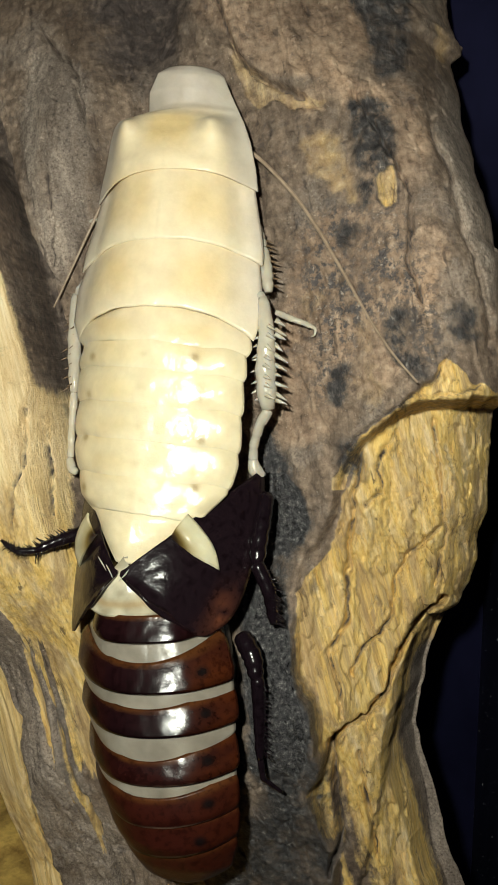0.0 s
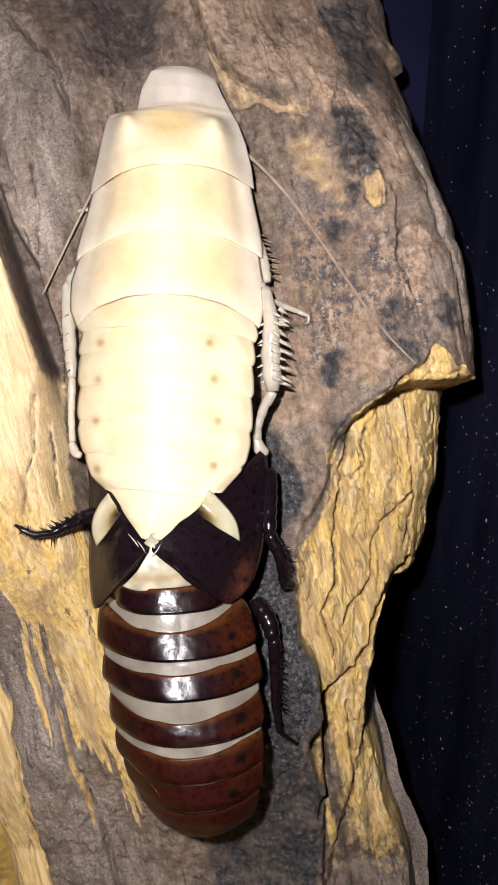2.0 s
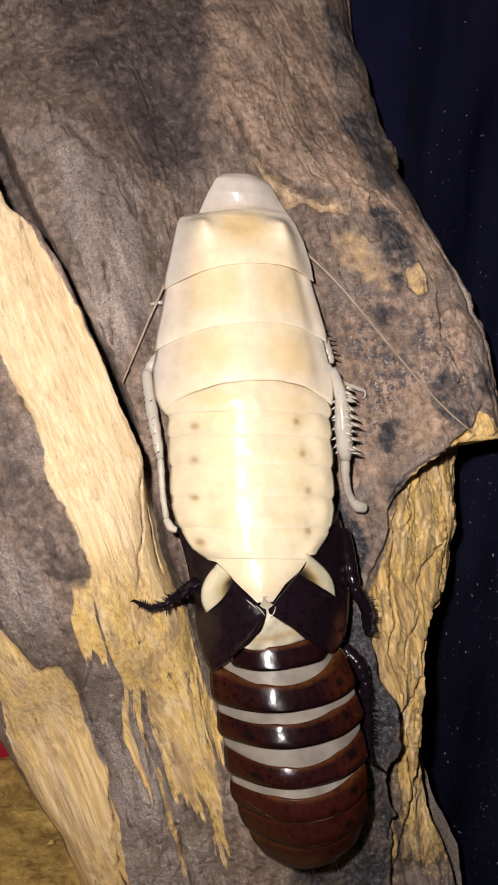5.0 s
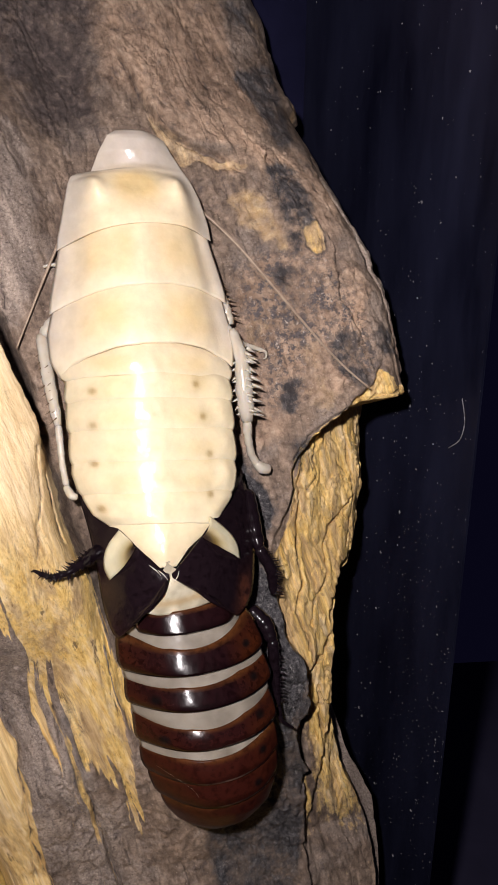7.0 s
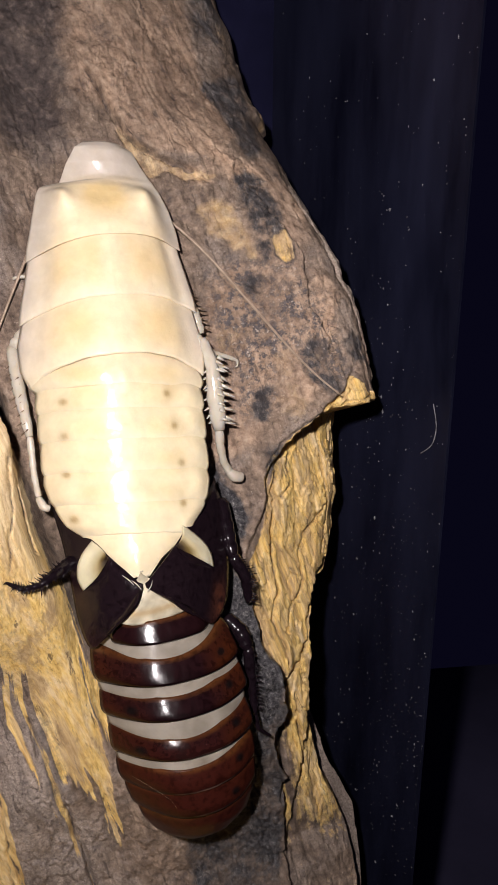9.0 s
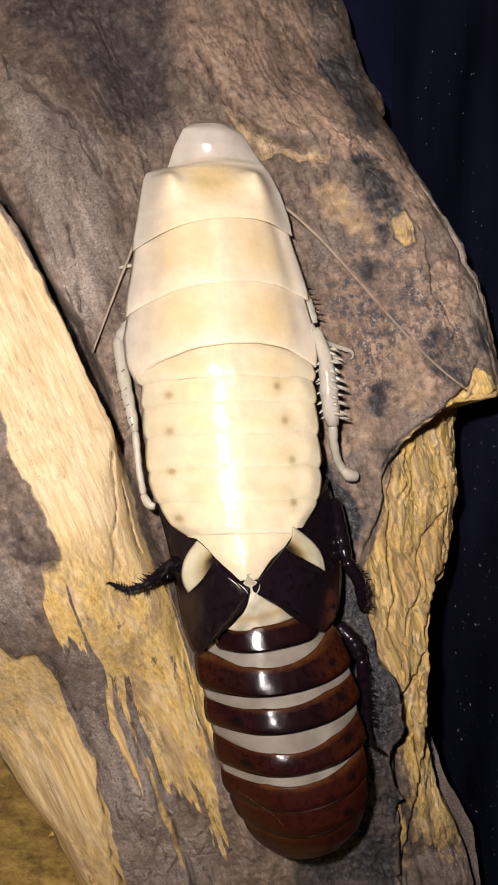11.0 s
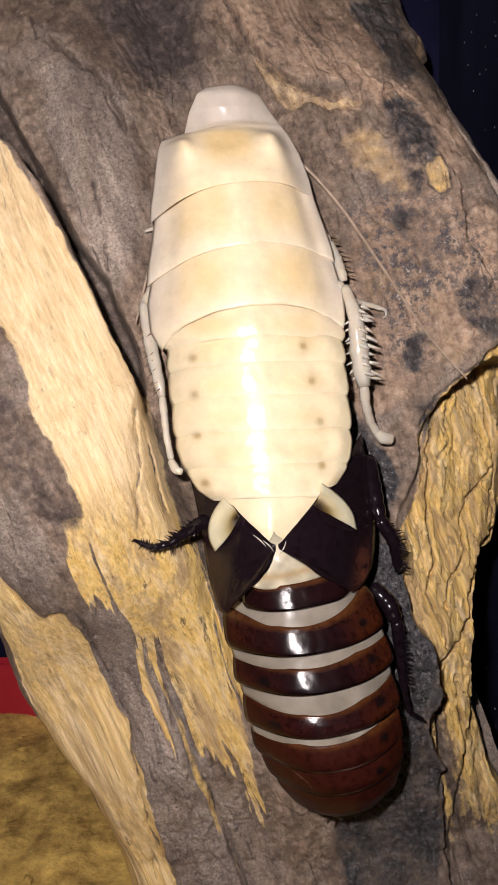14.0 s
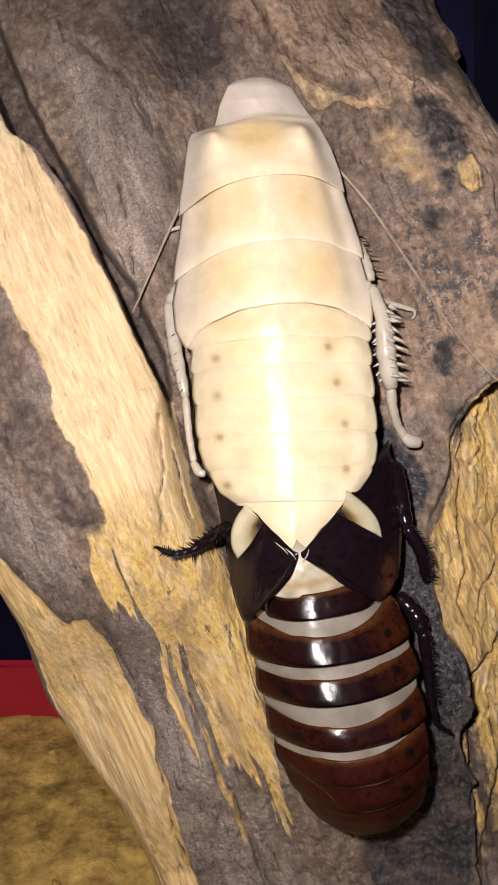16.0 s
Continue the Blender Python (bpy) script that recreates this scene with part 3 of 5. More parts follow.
    yellow = yellow * (1 - 0.9 * edge) * (1 - 0.75 * np.clip((-49 - yy + 3 * streak) / 12, 0, 1) * (xx > 14))
    yellow = yellow * np.where((xx > 15) & (yy < -21), np.clip(0.97 + 1.1 * streak - 0.12 * np.clip((-30 - yy) / 10, 0, 1), 0, 1), 1)
    flecks = np.clip((fbm(xx, yy, 2.2, 41, 5, 0.6) - 0.28) * 6, 0, 1)
    char = region([v for k, v in CHARCOAL.items() if k not in ("wet", "left_hollow", "dark_top", "lobe", "long_lobe")], 1.5, 3) * np.clip(0.95 + 0.9 * fbm(xx, yy, 2.4, 43, 4, 0.6), 0, 1)
    char = np.maximum(char, 0.5 * region([SLATE], 2.2, 8))
    sooty = region([CHARCOAL["wet"]], 2.2, 6) * np.clip(0.85 + 0.5 * fbm(xx, yy, 3, 44, 4), 0, 1)
    lobes = region([CHARCOAL["lobe"], CHARCOAL["long_lobe"]], 0.5, 2)
    sooty = np.maximum(0.86 * sooty, lobes)
    stain_shade = np.maximum(region([CHARCOAL["dark_top"]], 3.0, 14) * np.clip(0.9 + 1.1 * fbm(xx, yy, 5, 47, 5), 0, 0.95), region([CHARCOAL["left_hollow"]], 1.4, 2) * np.clip(0.40 + 0.6 * fbm(xx, yy, 3, 49, 4), 0, 1))
    pale_part = np.clip((yy + 15) / 10, 0, 1) * np.clip((0 - xx) / 4, 0, 1)
    pale_part = np.maximum.reduce([pale_part * (1 - stripe), cream, 0.32 * stripe])
    greyish = region(GREYISH.values(), 2.0, 8) * np.clip(0.88 + 0.6 * fbm(xx, yy, 4, 42, 4), 0, 1)
    greyish = np.maximum(greyish, edge)
    warm = region(WARM.values(), 2.0, 6) * np.clip(0.85 + 0.5 * fbm(xx, yy, 4, 40, 4), 0, 1)
    mottle = region([MOTTLED], 2.4, 10) * np.clip(1.0 + 1.0 * fbm(xx, yy, 3.5, 45, 4, 0.6), 0, 1)
    char = np.maximum(char, 0.25 * np.clip((fbm(xx, yy, 1.1, 45, 4, 0.7) - 0.1) * 3, 0, 1) * (1 - yellow))
    tan = region([v for k, v in TAN.items() if k not in ("cream", "pink", "low", "mid_wood", "top")], 1.6, 3)
    tan = np.maximum(tan, 0.5 * region([TAN[k] for k in ("pink", "low", "mid_wood", "top")], 2.2, 4))
    tan = np.maximum(tan * np.clip(0.76 + 0.8 * fbm(xx, yy, 1.8, 46, 4, 0.65), 0, 0.78), 0.16 * flecks * (1 - yellow))
    tan = np.maximum(tan, 0.55 * cream)
    rim = line_distance(wx, wy, LIP[:9]) + 0.2 * fbm(xx, yy, 1.0, 48, 3)
    yellow = np.maximum(yellow, np.clip((0.8 - rim) / 0.3, 0, 1) * (yy > -5))
    # dark bark down the limb's flank, plus shade painted into the gap
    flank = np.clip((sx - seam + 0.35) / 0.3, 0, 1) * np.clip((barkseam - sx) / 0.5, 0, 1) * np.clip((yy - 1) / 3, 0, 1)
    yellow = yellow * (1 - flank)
    stain_shade = np.maximum(stain_shade, 0.62 * flank)
    ring = line_distance(xx + 0.35 * (wx - xx), yy + 0.35 * (wy - yy), TAN["knot"] + TAN["knot"][:1])
    stain_shade = np.maximum(stain_shade, 0.7 * np.exp(-(ring / 0.16) ** 2))
    # relief of the bare wood: fibres and splits along the grain; flaky sheets on the right
    rugged = np.clip((xx - 8) / 6, 0, 1)
    fibres = fbm(bent, ay * 0.06, 0.62, 51, 4, 0.65)
    slabs = fbm(bent, ay * 0.14, 2.8, 52, 4)
    z += yellow * (1 - rugged) * (0.20 * fibres + 0.42 * slabs) - 0.5 * blur(yellow, 2)
    split = np.exp(-(fbm(bent, ay * 0.05, 1.9, 56, 3) / 0.022) ** 2) * np.clip(fbm(xx, yy, 6, 57, 3) * 3 - 0.1, 0, 1)
    z -= yellow * (1 - rugged) * 0.5 * split
    # splits are darkened in colour too: grime that stands in for crevice shade
    stain_shade = np.maximum(stain_shade, 0.5 * yellow * (1 - rugged) * split)
    turned = xx + 0.12 * yy + 1.2 * fbm(xx, yy, 7, 58, 3)
    sheet = 4.5 * fbm(turned, yy * 0.34, 3.4, 55, 5, 0.55)
    step = np.floor(sheet) + np.clip((sheet - np.floor(sheet)) * 7, 0, 1)
    z += yellow * rugged * (0.46 * step + 0.12 * fbm(turned, yy * 0.3, 0.9, 59, 4, 0.65) + 0.5 * fbm(xx, yy, 5, 54, 4))
    torn = np.exp(-(fbm(turned, yy * 0.16, 2.6, 50, 4) / 0.03) ** 2) * np.clip(fbm(xx, yy, 6, 77, 3) * 3 + 0.1, 0, 1)
    z -= yellow * rugged * 0.6 * torn
    # tears get the same dark colour in place of shade
    stain_shade = np.maximum(stain_shade, 0.55 * yellow * rugged * torn)
    # relief of the bark: lumps, scales and short cracks
    rough = fbm(xx, yy, 6, 61, 5, 0.55)
    bark = 1 - yellow
    z += bark * (0.65 * rough + 0.20 * fbm(xx, yy, 1.3, 62, 4, 0.65) + 0.20 * fbm(ax, ay * 0.16, 1.5, 63, 4, 0.6))
    scale = 3.2 * fbm(ax + 0.8 * fbm(xx, yy, 4, 79, 3), ay * 0.4, 6.0, 78, 5, 0.58)
    z += bark * 0.30 * (np.floor(scale) + np.clip((scale - np.floor(scale)) * 8, 0, 1)) - bark * 0.09 * scale
    z -= 0.35 * tan
    crackle = fbm(ax, ay * 0.45, 3.0, 65, 5, 0.6)
    z -= (1 - yellow) * 0.55 * np.exp(-(crackle / 0.022) ** 2) * np.clip(fbm(xx, yy, 9, 66, 3) * 3 - 0.1, 0, 1)
    scab = fbm(xx, yy, 2.4, 67, 5, 0.6)
    z += (1 - yellow) * 0.28 * np.clip((scab - 0.1) * 8, 0, 1) * np.clip(fbm(xx, yy, 12, 68, 2) * 2 + 0.3, 0, 1)
    z += 0.25 * char * fbm(xx, yy, 0.9, 64, 3)
    # soft swellings of the bark: a mound beside the limb, hollows above it
    z += 2.2 * np.exp(-(((xx + 20.5) / 4.5) ** 2 + ((yy - 31) / 9) ** 2)) - 3.6 * np.exp(-(((xx + 12) / 4.5) ** 2 + ((yy - 49) / 9) ** 2))
    along = np.clip((yy + 14) / 8, 0, 1) * np.clip((41 - yy) / 4, 0, 1)
    z -= 1.3 * along * np.exp(-((xx + 4) / 7.5) ** 4)
    # broken sheets: the bark stands proud on one side of its large cracks
    for k, side, h in ((0, 1, 1.1), (4, -1, 1.0), (1, 1, 0.9)):
        pts = CRACKS[k][0]
        d = line_distance(wx, wy, pts)
        way = np.zeros_like(xx)
        for (x0, y0), (x1, y1) in zip(pts, pts[1:]):
            near = line_distance(wx, wy, [(x0, y0), (x1, y1)]) <= d + 1e-6
            way = np.where(near, (x1 - x0) * (wy - y0) - (y1 - y0) * (wx - x0), way)
        z += h * np.clip(np.sign(way) * side, 0, 1) * np.exp(-(d / 4.5) ** 2) * (1 - np.exp(-(d / 0.25) ** 2))
    for k, (pts, w, d) in enumerate(CRACKS):
        lo, hi = np.array(pts).min(0) - 3, np.array(pts).max(0) + 3
        box = (xx > lo[0]) & (xx < hi[0]) & (yy > lo[1]) & (yy < hi[1])
        bend = 1.0 if k < 15 else 0.7
        dist = line_distance((xx + bend * (wx - xx))[box], (yy + bend * (wy - yy))[box], pts)
        thick = 0.95 * w * (0.75 + 0.5 * value_noise(xx[box], yy[box], 2.5, 71))
        z[box] -= (1.0 if k < 7 else 1.6 if k < 15 else 0.7) * d * np.exp(-(dist / np.maximum(thick, 0.19 if k < 15 else 0.14)) ** 2)
        # broken dark dirt line down each crack, doubling as painted shade
        gaps = np.clip(0.75 + 0.9 * value_noise(xx[box], yy[box], 1.1, 72), 0, 1)
        stain_shade[box] = np.maximum(stain_shade[box], 0.9 * gaps * np.exp(-(dist / 0.13) ** 2))
    # steps in the broken edge low on the right
    ledge = np.clip((wx - (26.2 + 0.1 * (wy + 20))) / 0.8, 0, 1) * np.clip((-19 - wy) / 0.7, 0, 1) * np.clip((wy + 62) / 4, 0, 1)
    z -= 1.8 * ledge
    # the slab rounds off to its sides; its top is broken off with a notch
    sheer = np.clip((-18 - yy) / 3, 0, 1)                     # low down the side falls away steeply
    wide = 7 - 2.6 * sheer
    rl, rr = np.clip((xl + 2.5 - xx) / 2.5, 0, 1), np.clip((xx - xr + wide) / wide, 0, 1)
    z -= 5.0 * rl ** 2 + (8.5 * rr ** 2) * (1 - sheer) + 15 * rr ** 1.15 * sheer
    def broken(x):
        return 67.2 + np.where(x > -21.7, 0.5 * (x + 21.7), 2.2 * (-21.7 - x)) + 0.6 * fbm(x, x * 0, 3, 81)
    z -= 18 * np.clip((yy - broken(xx) + 1.0) / 1.2, 0, 1) ** 2
    z = np.maximum(z, -21)
    # back of the slab
    nb = 10
    a = np.linspace(0, 1, nb + 2)[1:-1]
    bx = xr[:, -1:] + (xl[:, :1] - xr[:, -1:]) * a
    bz = -21 - 3 * np.sin(np.pi * a) + 0 * bx
    by = np.minimum(np.repeat(y[:, None], nb, 1), broken(bx))
    gx, gy, gz = np.c_[xx, bx], np.c_[np.minimum(yy, broken(xx)), by], np.c_[z, bz]
    rows, cols = gx.shape
    v = np.stack([gx, gy, gz], -1).reshape(-1, 3) * MM
    i = np.arange(rows * cols).reshape(rows, cols)
    j = np.roll(i, -1, 1)
    f = np.stack([i[:-1], i[1:], j[1:], j[:-1]], -1).reshape(-1, 4)
    me = bpy.data.meshes.new("wood_slab")
    me.vertices.add(len(v))
    me.vertices.foreach_set("co", v.ravel())
    caps = [i[0], i[-1][::-1]]
    loops = np.r_[f.ravel(), caps[0], caps[1]]
    starts = np.r_[np.arange(len(f)) * 4, len(f) * 4, len(f) * 4 + cols]
    me.loops.add(len(loops))
    me.loops.foreach_set("vertex_index", loops.astype(np.int32))
    me.polygons.add(len(starts))
    me.polygons.foreach_set("loop_start", starts.astype(np.int32))
    me.polygons.foreach_set("use_smooth", [True] * len(starts))
    me.update(calc_edges=True)
    me.validate()
    tint = np.zeros((rows, cols, 3))
    tint[:, :len(s)] = np.stack([yellow, char, tan], -1)
    paint(me, "tint", tint.reshape(-1, 3))
    tint[:, :len(s)] = np.stack([pale_part, stain_shade, sooty], -1)
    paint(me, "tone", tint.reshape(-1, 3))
    tint[:, :len(s)] = np.stack([greyish, warm, mottle], -1)
    paint(me, "mark", tint.reshape(-1, 3))
    me.materials.append(WOOD)
    ob = new("wood_slab", me)
    ob.matrix_world = LEAN
    return tagged(ob, "weathered brown bark slab with bare yellow wood, leaning on the tank's end", "wood")


slab = make_slab()


# ---- the fresh white cockroach ----
BODY = [  # y, left, right, height of the back, heights of the left and right rim
    (39.6, -4.8, -2.0, 0.5, -0.3, -0.6), (39.2, -6.3, -1.0, 1.2, 0.4, -0.4), (38.4, -7.4, -0.1, 1.8, 0.7, 0.2), (36.5, -8.4, 0.9, 2.6, 0.0, 0.5), (34.8, -8.9, 1.9, 3.0, -2.2, 0.9),
    (34.3, -9.1, 2.2, 3.3, -2.6, 1.2), (33.9, -10.9, 2.4, 3.5, -1.2, 1.3), (33.3, -11.8, 2.8, 3.9, -0.5, 1.5), (32.4, -12.2, 3.2, 4.3, -0.5, 1.7), (30.9, -12.5, 3.9, 4.8, -0.6, 1.9), (28.0, -13.0, 4.8, 5.4, -1.2, 2.2),
    (26.0, -13.4, 5.2, 5.8, -1.5, 2.3), (21.3, -13.9, 6.1, 6.4, -1.5, 2.8), (17.5, -14.4, 6.7, 6.9, -1.2, 3.4), (14.0, -15.0, 7.2, 7.4, -1.0, 4.0),
    (10.6, -14.6, 6.9, 7.7, -0.5, 4.8), (7.6, -13.2, 6.5, 7.9, 0.2, 5.4), (5.1, -13.1, 6.4, 8.0, 0.6, 5.8), (0.8, -12.8, 6.6, 8.2, 0.8, 6.0),
    (-3.1, -12.6, 6.7, 8.5, 1.2, 6.2), (-6.2, -11.5, 6.0, 8.9, 2.0, 6.6), (-8.1, -10.4, 4.3, 9.2, 3.5, 7.2), (-9.5, -8.7, 3.2, 9.4, 5.0, 8.0),
    (-12.0, -6.0, -0.4, 9.8, 8.0, 9.2), (-14.0, -4.2, -2.0, 9.9, 9.5, 9.6)]
bl, br, bt, bel, ber = (table(BODY, k) for k in (1, 2, 3, 4, 5))
SPOTS = [(-10.5, 6.7), (-10.5, 2.6), (-10.4, -1.9), (-9.8, -7.2), (1.4, 7.4), (2.2, 3.5), (2.9, -1.0), (2.8, -5.8)]


def body_tint(x, y):
    """Cream, with warmer fields to both sides of the midline and small brown pores."""
    mid = 0.5 * (bl(y) + br(y))
    u = (x - mid) / (0.5 * (br(y) - bl(y)))
    c = np.ones(x.shape + (3,)) * (0.765, 0.632, 0.425)
    abdomen = np.clip((11 - y) / 4, 0, 1)[..., None]
    c = c * (1 - abdomen) + abdomen * np.array((0.775, 0.66, 0.44))
    fields = np.zeros_like(x)
    for sy, h in ((23.4, 2.4), (15.6, 2.4), (9.4, 1.2), (6.8, 1.1), (3.2, 1.3), (-0.8, 1.3), (-4.6, 1.2)):
        fields += np.exp(-((np.abs(u) - 0.42) / 0.27) ** 4 - ((y - sy) / (1.25 * h)) ** 4)
    warm = fields * (0.8 + 0.5 * fbm(x, y, 2.5, 91, 3))
    warm += 1.7 * np.exp(-(((x + 4.6) / 2.6) ** 4 + ((y - 31.8) / 2.3) ** 2))
    warm = np.clip(warm, 0, 1.3) * (1 - 0.35 * abdomen[..., 0])
    c = c * (1 - 0.22 * warm[..., None] * np.array((0.17, 0.48, 1.20)))
    rim = np.clip((np.abs(u) - 0.66) / 0.3, 0, 1) * np.clip((y - 8) / 5, 0, 1)
    c = c * (1 - rim[..., None]) + rim[..., None] * np.array((0.66, 0.575, 0.475))
    hood = np.clip((y - 33.0) / 2.2, 0, 1)
    c = c * (1 - hood[..., None]) + hood[..., None] * np.array((0.52, 0.455, 0.39))
    line = np.exp(-((x - mid + 0.4) / 0.14) ** 2) * np.clip((y - 12) / 3, 0, 1) * np.clip((29 - y) / 2, 0, 1) * 0.16
    line = line * np.clip(0.5 + fbm(x, y, 2, 96, 3), 0, 1)
    for sy in (6.9, 3.5, -0.5, -4.2):
        line = line + 0.22 * np.exp(-((x - mid + 0.6) / 0.5) ** 2 - ((y - sy - 0.3) / 0.35) ** 2)
    pores = np.zeros_like(x)
    for sx, sy in SPOTS:
        pores += 0.85 * np.exp(-(((x - sx) ** 2 + (y - sy) ** 2) / 0.14)) + 0.24 * np.exp(-(((x - sx) / 0.7) ** 2 + ((y - sy) / 1.2) ** 2))
    dark = np.clip(line + pores, 0, 0.8)[..., None]
    return c * (1 - dark) + dark * np.array((0.34, 0.23, 0.09))


def arch(u, t, el, er, power):
    """Height across an arched back whose two rims lie at unlike heights."""
    e = np.where(u < 0, el, er)
    return t - (t - e) * np.abs(u) ** power


def tergite(name, front, rear, curve, flare, lift, nu=65, nv=28, skew=0.0, puff=0.0, flange=0.0, dip=0.0, thick=0.3, tuck=0.0, sink=0.0, roll=0.2, seat=0.0, lobe=0.0):
    """One arched plate of the back, from its front to its free rear margin."""
    u, v = np.meshgrid(np.linspace(-1, 1, nu), np.linspace(0, 1, nv))
    ym = front + (rear - front) * v
    y = ym - curve * v * np.abs(u) ** 2.6 + skew * u * v + 0.10 * v * fbm(u * 8, ym, 1.3, 90, 3)
    yc = np.clip(y, -14.0, 39.5)
    l, r = bl(yc), br(yc)
    half = 0.5 * (r - l) * (1 + flare * (v - 0.6) - 0.35 * flare * (np.abs(2 * v - 1) ** 6))
    half = half * (1 - tuck * (1 - v) ** 2) * (1 + 0.3 * lobe - lobe * np.clip(1 - v / 0.65, 0, 1) ** 2 - 0.8 * lobe * np.clip((v - 0.78) / 0.22, 0, 1) ** 2)
    x = 0.5 * (l + r) + half * u
    z = arch(u, bt(yc), bel(yc), ber(yc), 2.15) + lift * (v ** 1.6 - 0.5) * (0.5 + 1.6 * np.abs(u) ** 3)
    z += puff * np.sin(np.pi * np.clip(v * 1.15 - 0.1, 0, 1)) * (0.06 + 1.5 * np.exp(-((np.abs(u) - 0.84) / 0.15) ** 2))
    z -= flange * np.exp(-((np.abs(u) - 0.80) / 0.10) ** 2) + dip * (1 - v) ** 4
    z += 0.12 * np.exp(-((x - 0.5 * (l + r)) / 0.8) ** 2) * (0.6 + fbm(x, y, 2.0, 92, 3)) + 0.07 * fbm(x, y, 1.6, 93, 3) - sink * (1 - v) - seat * np.clip(1 - v / 0.34, 0, 1) ** 2 - roll * np.clip((v - 0.70) / 0.30, 0, 1) ** 2
    edge = 0.35 * np.exp(-((v - 1) / 0.16) ** 2)[..., None]
    return shell(name, np.stack([x, y, z], -1), thick, body_tint(x, y) * (1 - edge) + edge * np.array((0.82, 0.75, 0.58)))


def pronotum(name):
    """The shield over the head: two blunt horns with a valley between them that runs out into a clear hood."""
    u, v = np.meshgrid(np.linspace(-1, 1, 101), np.linspace(0, 1, 80))
    y = 39.2 + (26.7 - 39.2) * v - 1.7 * v ** 2 * np.abs(u) ** 2.4 + 0.75 * u * v ** 2
    l, r = bl(y), br(y)
    x = 0.5 * (l + r) + 0.5 * (r - l) * u
    low = arch(u, bt(y) - 1.2 * np.clip((38 - y) / 3, 0, 1), bel(y), ber(y), 2.0)
    # the raised disc begins abruptly at the horns and very gently between them
    valley = np.exp(-((u + 0.06) / 0.46) ** 4)
    front, soft = 33.0 + 0.3 * u - 1.1 * valley, 0.5 + 1.9 * valley
    field = 1 / (1 + np.exp(np.clip((y - front) / soft * 1.9, -30, 30)))
    flank = 1 / (1 + np.exp(np.clip((np.abs(u + 0.03) - 0.82 + 0.10 * (1 - v)) / 0.07, -30, 30)))
    horn = sum(np.exp(-((u - h) / w) ** 2 - (np.clip(y - 32.0, 0, 9) / 1.2) ** 2 - (np.clip(32.0 - y, 0, 9) / 2.6) ** 2) for h, w in ((-0.70, 0.18), (0.60, 0.19)))
    z = low + 1.35 * field * flank + 1.15 * horn * field
    z -= 0.35 * np.exp(-((u + 0.06) / 0.2) ** 2 - ((y - 31.4) / 1.6) ** 2)
    z += 0.12 * np.exp(-((y + 0.9 * u ** 2 - 27.8) / 0.8) ** 2) * flank + 0.12 - 0.16 * np.clip((v - 0.84) / 0.16, 0, 1) ** 2 + 0.06 * fbm(x, y, 1.8, 94, 3)
    c = body_tint(x, y)
    clear = np.clip(1 - flank, 0, 1)[..., None] * 0.8
    c = c * (1 - clear) + clear * np.array((0.56, 0.50, 0.42))
    return shell(name, np.stack([x, y, z], -1), 0.16, c)


def belly(name, rows, inset, low):
    """The soft underside between the plates and the ground."""
    l, r, e, f = table(rows, 1), table(rows, 2), table(rows, 4), table(rows, 5)
    y0, y1 = max(a[0] for a in rows), min(a[0] for a in rows)
    ys = np.linspace(y0 - 0.6, y1 + 0.6, 40)
    verts, faces, n = [], [], 18
    for y in ys:
        c, h = 0.5 * (l(y) + r(y)), 0.5 * (r(y) - l(y)) * inset
        for k in range(n):
            w = 2 * math.pi * k / n
            q = 0.5 + 0.5 * math.cos(w)
            top = e(y) * (1 - q) + f(y) * q + 0.8
            verts.append(((c + h * math.cos(w)) * MM, y * MM, (0.5 * (top + low) + 0.5 * (top - low) * math.sin(w)) * MM))
    for i in range(len(ys) - 1):
        for k in range(n):
            faces.append((i * n + k, (i + 1) * n + k, (i + 1) * n + (k + 1) % n, i * n + (k + 1) % n))
    faces += [tuple(range(n)), tuple(range((len(ys) - 1) * n, len(ys) * n))[::-1]]
    return mesh_from(name, verts, faces)


def spines(parent, pts, count, length, radius, side, seed, material, spread=0.6):
    """A row of pointed bristles along a leg, each a part of its own."""
    rng = np.random.default_rng(seed)
    line = smooth_line(pts, 40)
    for k in range(count):
        i = int((k + 0.6 + 0.25 * rng.uniform(-1, 1)) / (count + 0.2) * 38)
        a, d = line[i], line[min(i + 1, 39)] - line[i]
        d = d / np.linalg.norm(d)
        n = np.array((d[1], -d[0], 0.0)) * side
        way = n + d * (0.55 + 0.25 * rng.uniform(-1, 1)) + np.array((0, 0, rng.uniform(-0.2, spread)))
        way = way / np.linalg.norm(way) * length * rng.uniform(0.65, 1.2)
        part("spine", tube("spine", [a, a + way * 0.5, a + way], [radius, radius * 0.7, radius * 0.12], 6), material, parent)


FEET = {}


